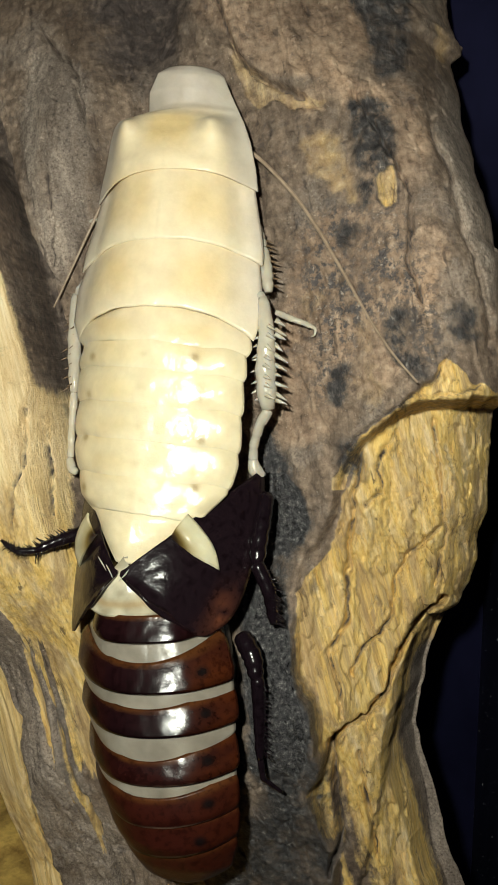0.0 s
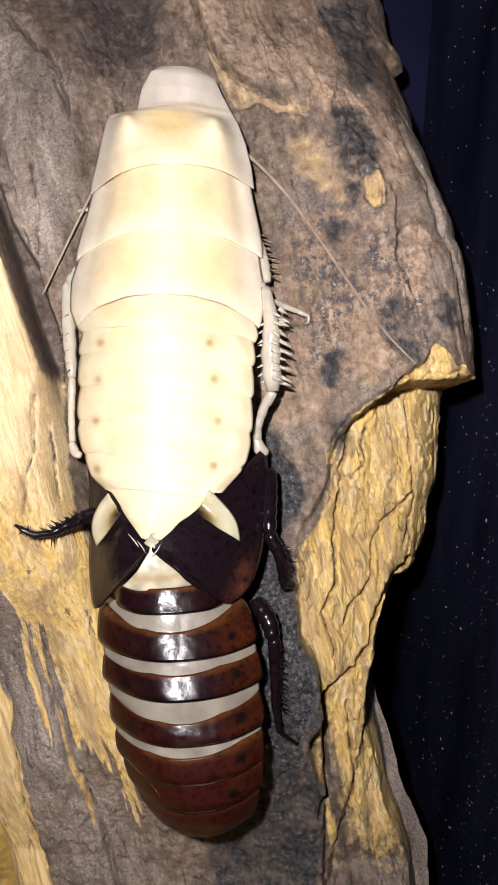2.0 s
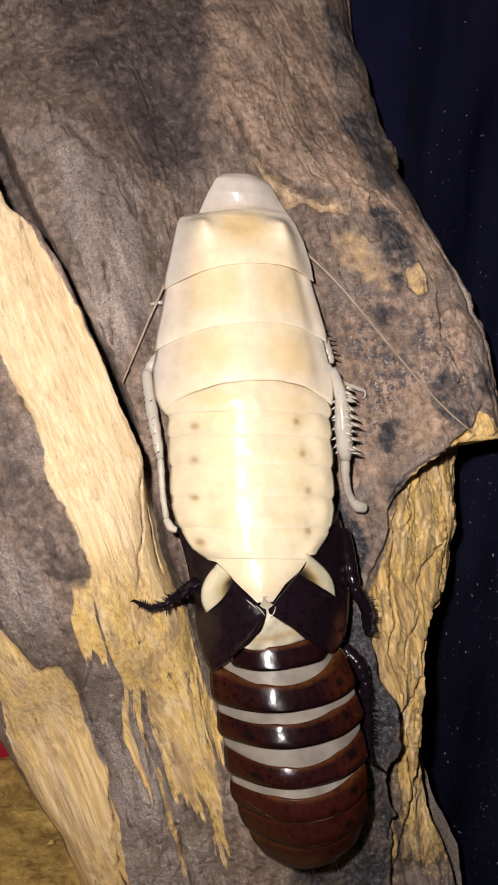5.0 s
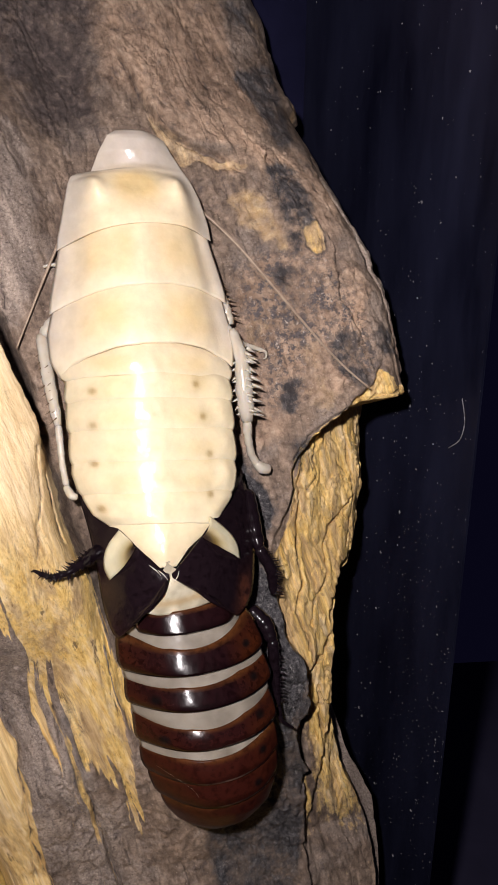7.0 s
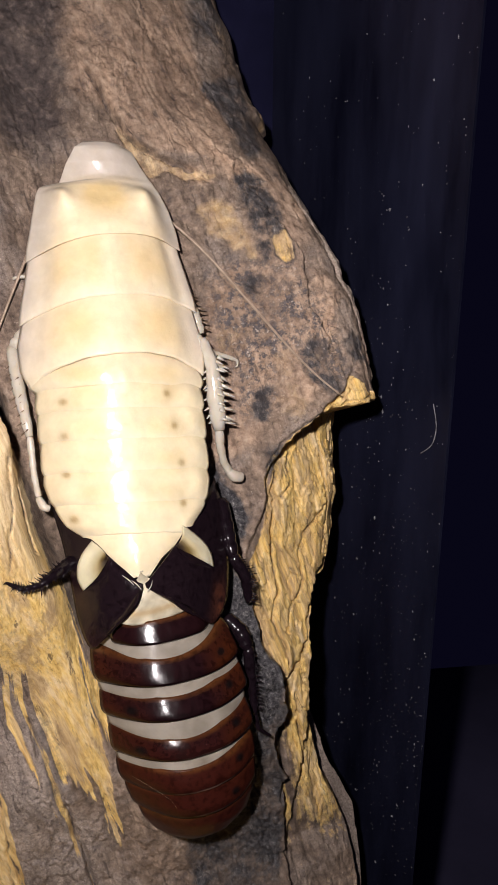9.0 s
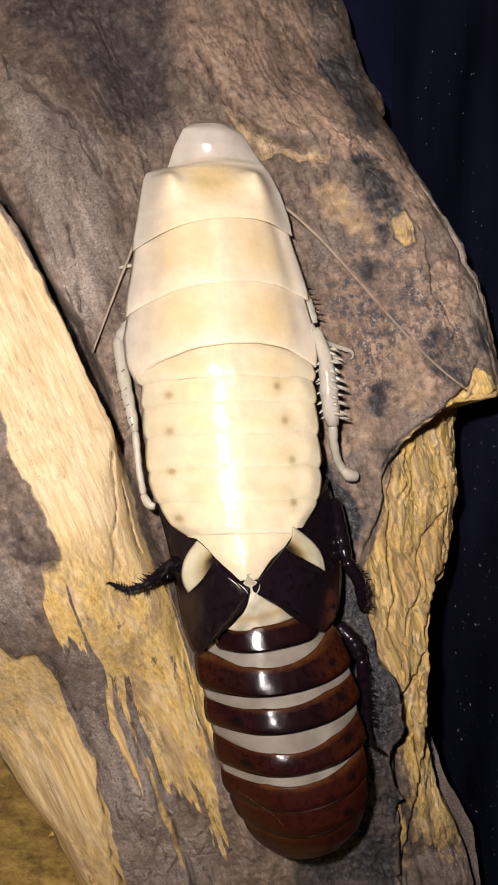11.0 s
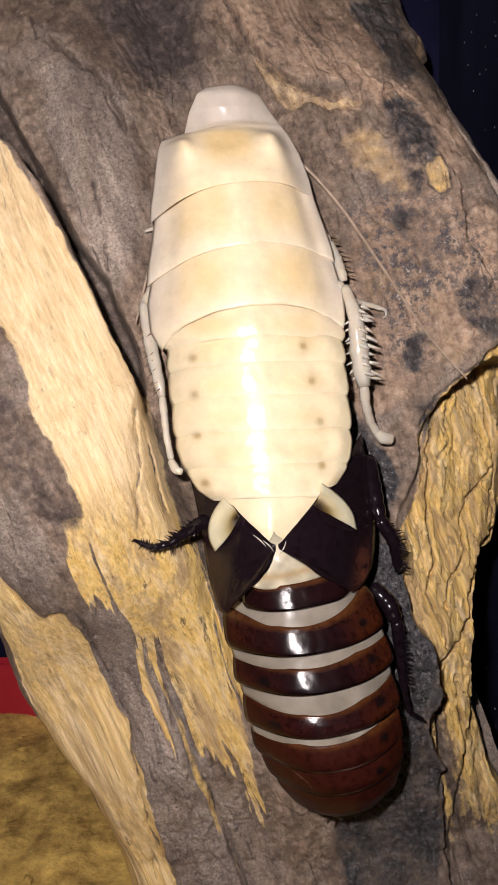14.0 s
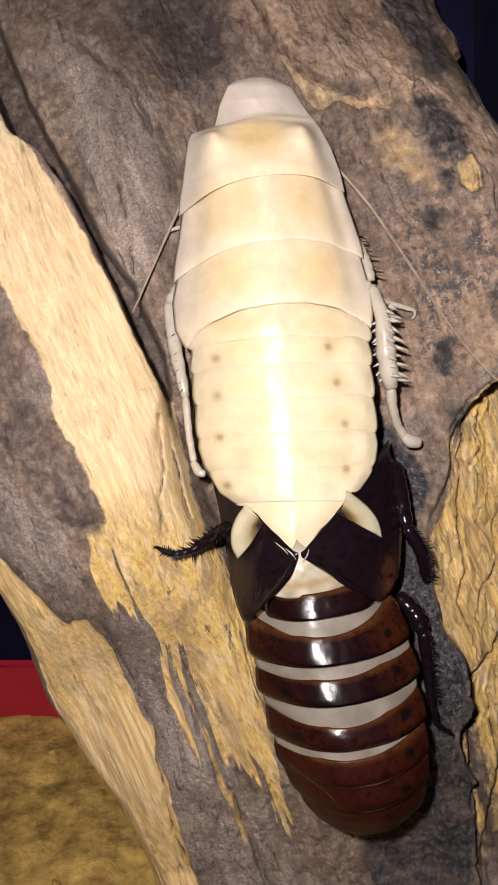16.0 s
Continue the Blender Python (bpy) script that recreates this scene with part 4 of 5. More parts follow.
def leg(parent, name, label, segments, material, spine_rows=(), bristle=None):
    """A jointed leg: each segment is a mesh of its own under the leg."""
    root = None
    for k, (seg, pts, radii) in enumerate(segments):
        n = 34 if seg == "tarsus" else 18
        line = smooth_line(pts, n)
        rr = np.interp(np.linspace(0, 1, n), np.linspace(0, 1, len(radii)), radii)
        if seg == "tarsus":
            rr = rr * (0.86 + 0.18 * (np.linspace(0, 4, n) % 0.9999))
        if seg in ("tibia", "femur"):
            rr = rr * (1 + 0.10 * np.sin(np.arange(n) * 1.9) + 0.06 * np.sin(np.arange(n) * 4.3))
        rr = rr * np.r_[0.75, 0.94, np.ones(n - 4), 0.94, 0.72]
        me = tube(seg, line, rr, 14)
        if root is None:
            root = part(name, me, material, parent, label)
        else:
            part(seg, me, material, root)
    for ob in [o for o in root.children if o.name.split(".")[0] in ("tarsus", "foot_pad")]:
        FEET.setdefault(label, []).append(ob)
    for j, (pts, count, length, radius, side) in enumerate(spine_rows):
        spines(root, pts, count, length, radius, side, 200 + j, bristle or material)
    return root


def make_roach():
    roach = thing("cockroach", "freshly moulted creamy white cockroach climbing out of its shed skin", "insect")
    p = {}
    p["pronotum"] = part("pronotum", pronotum("pronotum"), CREAM, roach, "milky head shield with two blunt horns")
    p["mesonotum"] = part("mesonotum", tergite("mesonotum", 28.3, 19.3, 2.2, 0.09, 0.2, skew=0.7, flange=0.4, roll=0.10, seat=0.18, thick=0.2), CREAM, roach)
    p["metanotum"] = part("metanotum", tergite("metanotum", 20.8, 12.2, 3.2, 0.08, 0.2, skew=0.7, flange=0.25, roll=0.10, seat=0.18, thick=0.2), CREAM, roach)
    edges = [12.2, 9.0, 6.2, 2.6, -1.2, -5.0, -8.4]
    for k in range(6):
        me = tergite("abdominal_plate", edges[k] + 0.7, edges[k + 1] - 0.55, 0.55, 0.02, 0.05, nv=24, puff=0.34 if k else 0.15, dip=0.5 if k == 0 else 0.05, roll=0.05, seat=0.0 if k == 0 else 0.07, thick=0.16, lobe=0.06, tuck=(0.3, 0.07, 0, 0, 0, 0)[k], sink=0.12 if k == 0 else 0.0)
        part("abdominal_plate", me, CREAM, roach)
    part("tail_plate", tergite("tail_plate", -7.8, -14.0, 0.0, 0.0, 0.1, nv=26, seat=0.4), CREAM, roach, "pointed pale tail plate")
    part("underside", belly("underside", [r for r in BODY if r[0] < 33], 0.78, -4.5), MILK, roach, "soft whitish underside")
    # legs: the pale middle and hind leg on each side show beside the body
    leg(roach, "middle_leg", "glassy white leg with pale spines",
        [("femur", [(3.6, 16.0, 1.0), (5.6, 15.4, 2.4), (7.2, 14.0, 4.0)], [0.9, 0.9, 0.6]),
         ("tibia", [(7.2, 14.4, 4.2), (8.1, 10.8, 5.0), (8.3, 7.0, 5.0), (8.9, 2.9, 4.5)], [0.6, 0.85, 1.1, 0.95]),
         ("tarsus", [(8.9, 2.9, 4.4), (9.1, 1.0, 3.9), (9.9, -1.2, 2.8), (10.8, -2.5, 2.3)], [0.66, 0.56, 0.52, 0.55]),
         ("foot_pad", [(10.6, -2.3, 2.4), (11.5, -3.1, 2.2), (12.7, -3.3, 1.9)], [0.5, 0.78, 0.66])], MILK,
        [([(8.8, 12.6, 4.8), (9.0, 10.2, 4.9), (9.0, 7.0, 4.9), (9.6, 3.0, 4.3)], 10, 1.7, 0.30, -1), ([(7.6, 11.0, 4.8), (7.6, 7.0, 4.8), (8.2, 3.2, 4.4)], 8, 1.1, 0.24, 1), ([(8.3, 11.8, 5.9), (8.3, 7.0, 6.1), (8.9, 3.2, 5.5)], 8, 1.0, 0.24, -1)])
    leg(roach, "front_leg", "glassy white leg tucked under the shield",
        [("femur", [(3.8, 24, 0.2), (5.2, 21.6, 0.6), (6.2, 19.8, 1.4)], [0.8, 0.9, 0.6]),
         ("tibia", [(6.2, 20.0, 1.4), (6.9, 17.6, 2.2), (7.5, 15.2, 2.8)], [0.6, 0.72, 0.55])], MILK,
        [([(6.3, 21.2, 1.0), (7.2, 18.4, 1.8), (7.9, 15.6, 2.6)], 9, 1.3, 0.15, -1)], HAIR)
    leg(roach, "front_foot", "small pale hooked foot beside the leg",
        [("tarsus", [(8.4, 13.2, 2.6), (9.8, 12.8, 1.6), (11.4, 12.4, 1.4), (12.2, 12.1, 1.5)], [0.34, 0.36, 0.32, 0.3]),
         ("claw", [(12.0, 12.2, 1.5), (12.7, 11.9, 1.6), (12.7, 11.2, 1.6), (12.3, 11.0, 1.5)], [0.24, 0.2, 0.13, 0.06])], MILK)
    leg(roach, "hind_leg", "glassy white leg with fine spines",
        [("femur", [(-11.6, 16.6, -1.8), (-14.0, 15.6, -2.2), (-15.4, 13.8, -2.4)], [0.8, 0.9, 0.7]),
         ("tibia", [(-15.5, 14.0, -2.4), (-14.9, 8.8, -1.4), (-13.9, 2.8, -0.2)], [0.72, 0.82, 0.6]),
         ("tarsus", [(-13.9, 2.8, -0.2), (-13.6, -1.8, 0.2), (-13.2, -4.6, 0.8)], [0.5, 0.44, 0.42]),
         ("foot_pad", [(-13.3, -4.6, 0.8), (-12.7, -5.8, 1.4), (-12.0, -6.0, 1.6)], [0.42, 0.55, 0.4])], MILK,
        [([(-16.0, 12, -1.8), (-15.5, 8.2, -1.0), (-14.4, 2.6, 0)], 9, 0.8, 0.12, 1), ([(-15.0, 11, -1.0), (-14.6, 7, -0.4), (-14.0, 2.6, 0.4)], 7, 0.6, 0.10, 1)], HAIR)
    leg(roach, "front_foot", "small pale foot beside the thin feeler", [("foot_pad", [(-12.4, 22.6, -2.2), (-14.0, 22.8, -2.6), (-15.0, 22.5, -2.8)], [0.24, 0.26, 0.2])], MILK)
    ant = [(-1.0, 32.6, 0.2), (2.6, 30.6, 0.2), (5.2, 28.0, 0.4), (8.3, 24.2, 0.4), (10.7, 20.1, 1.1), (13.4, 14.7, 2.8), (15.7, 10.0, 4.4), (17.9, 6.2, 5.8), (20.2, 3.2, 7.0)]
    p["feeler_right"] = part("antenna", tube("antenna", smooth_line(ant, 40), np.linspace(0.25, 0.11, 40), 8), FEELER, roach, "long thin tapering feeler")
    ant = [(-10.6, 30.4, -1.6), (-13.0, 25.8, -2.2), (-15.0, 21.0, -2.6), (-18.4, 12.4, -3.0)]
    p["feeler_left"] = part("antenna", tube("antenna", smooth_line(ant, 40), np.linspace(0.25, 0.11, 40), 8), FEELER, roach, "long thin tapering feeler")
    return roach, p


roach, plates = make_roach()


# ---- the shed skin ----
SKIN = [  # y, left, right, height of the back, heights of the left and right rim
    (-14.0, -9.4, 7.0, 11.2, 4.6, 7.6), (-19.0, -9.3, 7.6, 11.6, 5.0, 8.0), (-22.4, -8.8, 8.4, 12.0, 5.4, 8.4), (-25.6, -8.2, 9.4, 12.3, 5.6, 8.6), (-29.6, -7.4, 9.9, 12.5, 5.6, 8.8),
    (-33.7, -6.4, 10.4, 12.4, 5.2, 8.8), (-37.7, -5.5, 10.8, 11.8, 4.6, 8.2), (-41.3, -3.9, 10.8, 10.8, 4.0, 7.2), (-44.1, -2.3, 10.2, 9.2, 3.4, 5.8),
    (-46.1, -0.6, 9.0, 7.2, 2.8, 4.2), (-47.4, 1.4, 7.4, 4.6, 2.6, 3.2)]
sl, sr, st, sel, ser = (table(SKIN, k) for k in (1, 2, 3, 4, 5))
SKIN_SPOTS = [(6.0, -23.4), (6.8, -27.3), (7.5, -31.9), (7.9, -36.2), (7.4, -40.2), (-4.8, -29.2), (-3.8, -34.0)]


def skin_tint(x, y, v):
    """Near black along the middle, rusty to the sides, dark red towards the tail, a golden front margin."""
    u = (x - 0.5 * (sl(y) + sr(y))) / (0.5 * (sr(y) - sl(y)))
    side = np.clip((np.abs(u + 0.05) - 0.36) / 0.5, 0, 1) * np.clip((-19.5 - y) / 4, 0, 1)
    side = np.clip(side * (0.9 + 0.8 * fbm(x, y, 1.6, 95, 4)), 0, 1) * np.where(u < 0, 0.45, 0.9)
    tail = np.clip((-31 - y) / 6, 0, 1)
    w = np.clip(side * (1 - 0.7 * tail), 0, 1)[..., None]
    base = np.array((0.011, 0.0035, 0.0045)) * (1 - tail[..., None]) + tail[..., None] * np.array((0.030, 0.0062, 0.0040))
    c = base * (1 - w) + w * np.array((0.060, 0.0145, 0.0045))
    lip = (np.clip((0.24 - v) / 0.16, 0, 1) * np.clip(0.8 + 0.6 * fbm(x, y, 1.2, 99, 3), 0, 1))[..., None] * 0.75
    c = c * (1 - lip) + lip * np.array((0.090, 0.032, 0.009))
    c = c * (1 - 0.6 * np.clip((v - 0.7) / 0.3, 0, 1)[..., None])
    worn = (tail * np.clip((v - 0.93) / 0.05, 0, 1) * np.clip(0.3 + 1.2 * fbm(x, y, 2.2, 104, 3), 0, 0.7))[..., None]
    c = c * (1 - worn) + worn * np.array((0.17, 0.11, 0.085))
    for sx, sy in SKIN_SPOTS:
        d = np.exp(-(((x - sx) ** 2 + 1.4 * (y - sy) ** 2) / 0.42) ** 2)[..., None]
        c = c * (1 - d) + d * np.array((0.006, 0.004, 0.004))
    return c


def film_tint(x, y, v):
    """Greyish, clearer towards the plate before it."""
    w = np.clip(0.55 + 0.35 * fbm(x, y, 1.8, 101, 4) - 0.5 * np.clip(0.35 - v, 0, 1), 0, 1)[..., None]
    return np.array((0.13, 0.107, 0.083)) * (1 - w) + w * np.array((0.36, 0.325, 0.27))


SKEW = 1.0


def skin_plate(name, front, rear, kf, kr, lift, flare, tint=skin_tint, nu=57, nv=14, span=1.0, drop=0.0, base=0.0):
    u, v = np.meshgrid(np.linspace(-1, 1, nu) * span, np.linspace(0, 1, nv))
    y = (front + kf * np.abs(u) ** 2) * (1 - v) + (rear + kr * np.abs(u) ** 2) * v + SKEW * u
    y = np.clip(y, -47.4, -14)
    l, r = sl(y), sr(y)
    half = 0.5 * (r - l) * (1 + flare * (v - 0.5) - 0.075 * np.abs(2 * v - 1) ** 4)
    x = 0.5 * (l + r) + half * u
    z = arch(u, st(y), sel(y), ser(y), 2.5) + base + lift * (v - 0.5) + 0.07 * fbm(x, y, 1.5, 97, 3) - drop * np.clip(np.abs(u) - 0.4, 0, 1) ** 2
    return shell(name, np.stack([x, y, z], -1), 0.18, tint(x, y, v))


def flap(name, outer, apex, bulge, thickness, tint=None, n=16):
    """A curved three-cornered sheet from an outer border to one inner point."""
    o = smooth_line(outer, n)
    s = np.linspace(0, 1, n)[:, None, None]
    g = o[None] * (1 - s) + np.array(apex)[None, None] * np.minimum(s, 0.985)
    g[..., 2] += bulge * np.sin(np.pi * s[..., 0]) * 1.0
    g = g + (np.stack([fbm(g[..., 0], g[..., 1], 2.5, k, 3) for k in (3, 4, 5)], -1) * 0.2 + np.stack([fbm(g[..., 0], g[..., 1], 0.8, k, 2) for k in (6, 7, 8)], -1) * 0.045) * np.sin(np.pi * s)
    if tint is None:
        return shell(name, g, thickness)
    if tint == "thorax":
        x, y = g[..., 0], g[..., 1]
        patch = np.exp(-((x - 6.9) / 0.9) ** 2 - ((y + 17.9) / 1.7) ** 2) * np.clip(0.6 + 1.6 * fbm(x, y, 1.2, 103, 4), 0, 1)
        rust = 3.5 * patch + np.clip(1.1 - s[..., 0] * 4, 0, 1) * np.clip((-13.5 - y) / 2, 0, 1) * np.where(x > 0, 1.0, 0.35) * np.clip(0.5 + 1.5 * fbm(x, y, 1.6, 98, 4), 0, 1)
        return shell(name, g, thickness, np.array((0.009, 0.005, 0.007)) + rust[..., None] * np.array((0.026, 0.008, 0.003)))
    if tint == "triangle":
        x, y = g[..., 0], g[..., 1]
        w = np.clip(0.5 + 0.9 * fbm(x, y, 1.3, 102, 4), 0, 1)[..., None]
        c = np.array((0.30, 0.265, 0.19)) * (1 - w) + w * np.array((0.60, 0.54, 0.40))
        band = np.exp(-((s - 0.22) / 0.07) ** 2) * 0.6
        return shell(name, g, thickness, c * (1 - band) + band * np.array((0.33, 0.20, 0.06)))
    w = np.clip((s - 0.25) / 0.45, 0, 1)
    deep = np.clip((s - 0.55) / 0.3, 0, 1)
    c = np.array(tint[0]) * (1 - w) + w * np.array(tint[1])
    c = c * (1 - deep) + deep * np.array((0.02, 0.01, 0.006)) + 0 * g
    return shell(name, g, thickness, c)


PAD = ((0.68, 0.63, 0.44), (0.24, 0.16, 0.035))


def make_skin():
    skin = thing("shed_skin", "shed glossy dark brown skin, split open along its back", "insect skin")
    left = part("thorax_flap", flap("thorax_flap", [(-11.6, -5.6, -1.2), (-10.8, -10.1, 2.2), (-10.2, -15.1, 4.0), (-9.9, -18.8, 5.0), (-8.9, -22.8, 7.4), (-7.2, -20.2, 9.8), (-5.9, -18.5, 11.0)], (-3.4, -14.7, 11.5), 1.5, 0.16, "thorax", n=26), THORAX, skin, "black glossy split half of the thorax")
    right = part("thorax_flap", flap("thorax_flap", [(2.3, -17.8, 11.2), (4.0, -19.6, 10.8), (5.4, -20.8, 9.8), (8.1, -18.6, 7.5), (9.0, -14.7, 6.0), (9.6, -8.9, 4.0), (8.9, -3.2, 2.0)], (-3.1, -14.7, 11.5), 1.5, 0.16, "thorax", n=26), THORAX, skin, "black glossy split half of the thorax")
    part("wing_pad", flap("wing_pad", [(-8.3, -9.6, 7.6), (-9.3, -11.0, 6.7), (-9.9, -12.6, 6.2), (-9.9, -14.2, 6.0), (-9.2, -15.6, 6.0)], (-6.7, -11.7, 9.0), 1.0, 0.2, PAD, n=18), CREAM, left, "creamy corner of the wing pad")
    part("wing_pad", flap("wing_pad", [(6.3, -13.7, 8.4), (6.0, -12.2, 8.8), (5.4, -11.0, 8.9), (4.5, -10.0, 8.9), (3.5, -9.1, 8.7), (2.5, -8.4, 8.4)], (1.2, -10.8, 9.7), 1.0, 0.2, PAD, n=18), CREAM, right, "creamy corner of the wing pad")
    part("pale_triangle", flap("pale_triangle", [(-6.6, -18.7, 10.2), (-4.6, -19.3, 11.0), (-1.4, -19.0, 11.1), (3.2, -17.9, 10.4)], (-3.3, -13.4, 10.3), 0.5, 0.2, "triangle", n=26), FILM, skin, "creamy membrane where the skin has split")
    # bands: brown plates with pale joint membrane between them, alternating
    brown = [(-18.9, -21.1), (-23.2, -25.8), (-27.2, -29.9), (-32.0, -34.6), (-35.9, -39.0), (-39.0, -42.4), (-42.4, -47.2)]
    rears = [0.5, 0.55, 0.6, 0.65, 0.85, 1.0, 0.4]
    tail = []
    for k, (f, r) in enumerate(brown):
        gap = brown[k - 1][1] - f if k else 0.0
        kf = 0.5 if k == 0 else rears[k - 1] + 0.95 * gap
        span, drop = (0.7, 16.0) if k == 0 else (1.0, 0.0)
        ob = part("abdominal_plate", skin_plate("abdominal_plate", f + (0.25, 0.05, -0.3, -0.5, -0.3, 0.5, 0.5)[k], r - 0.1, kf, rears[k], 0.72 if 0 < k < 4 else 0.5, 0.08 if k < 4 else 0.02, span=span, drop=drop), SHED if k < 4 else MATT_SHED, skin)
        if k >= 4:
            tail.append(ob)
        if k < 4:
            nf = brown[k + 1][0]
            part("joint_membrane", skin_plate("joint_membrane", r + 0.5, nf - 1.3, rears[k], rears[k] + 0.95 * (r - nf), 0.35, 0.0, film_tint, base=-0.6, span=0.9 if k == 0 else 0.965, drop=8.0 if k == 0 else 0.0), FILM, skin, "greyish white joint membrane")
    part("underside", belly("underside", [(a, b, c, d, e - 1.6, f - 1.6) for a, b, c, d, e, f in SKIN], 0.84, -5.0), BLACK, skin, "dark brown underside")
    part("tail_feeler", tube("tail_feeler", [(3.6, -46.2, 2.6), (3.4, -47.6, 2.2), (3.2, -48.4, 1.8)], [0.35, 0.28, 0.05], 8), BLACK, skin)
    part("tail_feeler", tube("tail_feeler", [(4.6, -46.2, 2.6), (4.7, -47.6, 2.2), (4.9, -48.3, 1.8)], [0.35, 0.28, 0.05], 8), BLACK, skin)
    leg(skin, "front_leg", "bristly black empty leg gripping the wood",
        [("tibia", [(-9.8, -12.2, 3.4), (-12.2, -13.3, 5.4), (-14.2, -14.5, 6.2)], [0.85, 0.65, 0.45]),
         ("tarsus", [(-14.0, -14.4, 6.2), (-16.0, -14.7, 6.6), (-17.4, -14.1, 6.6)], [0.42, 0.36, 0.28]),
         ("claw", [(-17.3, -14.1, 6.6), (-17.9, -13.8, 6.4), (-18.2, -14.0, 6.0)], [0.28, 0.18, 0.06])], BLACK,
        [([(-10, -12.5, 4), (-12.2, -13.6, 5.4), (-14.2, -14.8, 6.2)], 22, 1.7, 0.15, 1), ([(-10, -12.0, 4), (-12.2, -13.0, 5.4), (-14.2, -14.2, 6.2)], 20, 1.6, 0.15, -1), ([(-14.0, -14.6, 6.2), (-16.0, -14.9, 6.6), (-17.3, -14.3, 6.6)], 20, 0.95, 0.11, 1), ([(-14.0, -14.3, 6.3), (-16.0, -14.5, 6.8), (-17.3, -13.9, 6.7)], 18, 0.9, 0.11, -1)])
    leg(skin, "middle_leg", "bristly black empty leg lying beside the skin",
        [("femur", [(9.4, -6, 2.6), (9.4, -10.4, 4.8), (9.6, -13.0, 6.0)], [0.9, 1.0, 0.8]),
         ("tibia", [(9.5, -12.8, 6.0), (11.2, -15.6, 6.0), (11.8, -19.0, 5.0)], [0.8, 0.75, 0.5])], BLACK,
        [([(10.0, -13.0, 6.2), (11.7, -15.6, 6.2), (12.2, -19.2, 5.2)], 17, 1.1, 0.12, -1), ([(9.9, -13.6, 6.3), (11.2, -16, 6.4), (11.8, -19.2, 5.3)], 13, 1.0, 0.11, -1)])
    leg(skin, "hind_leg", "bristly black empty leg lying beside the skin",
        [("femur", [(8.6, -20.6, 5.0), (10.2, -22.4, 6.2), (10.9, -24.6, 6.6)], [1.0, 1.05, 0.75]),
         ("tibia", [(10.9, -24.2, 6.6), (11.4, -28, 6.0), (11.9, -33, 5.5)], [0.75, 0.65, 0.45]),
         ("tarsus", [(11.9, -32.8, 5.5), (12.4, -35.0, 5.3), (14.4, -36.4, 4.4)], [0.38, 0.3, 0.18])], BLACK,
        [([(11.4, -24.6, 6.6), (11.9, -28, 6.1), (12.4, -33, 5.6)], 18, 1.0, 0.11, -1)])
    # white slivers of lining, added also as glints at the split's apex
    for a, b in (((-4.6, -14.0, 11.4), (-3.6, -15.2, 11.9)), ((-2.2, -14.2, 11.4), (-3.0, -15.4, 11.9)), ((-5.6, -13.4, 11.0), (-4.4, -14.6, 11.7))):
        mid = (0.5 * (a[0] + b[0]) + 0.15, 0.5 * (a[1] + b[1]), 0.5 * (a[2] + b[2]) + 0.25)
        part("lining_glint", tube("lining_glint", smooth_line([a, mid, b], 10), np.interp(range(10), [0, 4, 9], [0.03, 0.08, 0.03]), 8), MILK, skin, "thin white shred of lining standing in for glints")
    thread = smooth_line([(-4.6, -37.2, 8.4), (-2.4, -38.4, 10.9), (-0.6, -39.8, 11.5), (-0.3, -40.6, 11.3)], 16)
    part("thread", tube("thread", thread, [0.006] * 16, 5), FEELER, skin, "fine pale torn thread")
    return skin, tail


skin, tail_plates = make_skin()


# ---- the tank round the wood ----
def box_mesh(name, a, b, bevel=0.0006):
    bm = bmesh.new()
    bmesh.ops.create_cube(bm, size=1)
    for v in bm.verts:
        v.co = [a[k] + (b[k] - a[k]) * (v.co[k] + 0.5) for k in range(3)]
    if bevel:
        bmesh.ops.bevel(bm, geom=bm.edges[:], offset=bevel, segments=2, affect="EDGES")
    me = bpy.data.meshes.new(name)
    bm.to_mesh(me)
    bm.free()
    return me


def structure(name, me, material, label, category):
    ob = new(name, me)
    me.materials.append(material)
    return tagged(ob, label, category, kind="structure")


GROUND, END = 0.083, 0.0495


def make_ground():
    x, y = np.meshgrid(np.linspace(-0.30, 0.02, 260), np.linspace(-0.055, 0.048, 110))
    z = GROUND + 0.0025 * fbm(x, y, 0.05, 7) + 0.0016 * fbm(x, y, 0.008, 8, 4, 0.6)
    v = np.stack([x, y, z], -1).reshape(-1, 3)
    i = np.arange(x.size).reshape(x.shape)
    f = np.stack([i[:-1, :-1], i[:-1, 1:], i[1:, 1:], i[1:, :-1]], -1).reshape(-1, 4)
    return structure("ground", mesh_from("ground", v, f), SOIL, "loose yellowish brown coir substrate on the tank floor", "substrate")


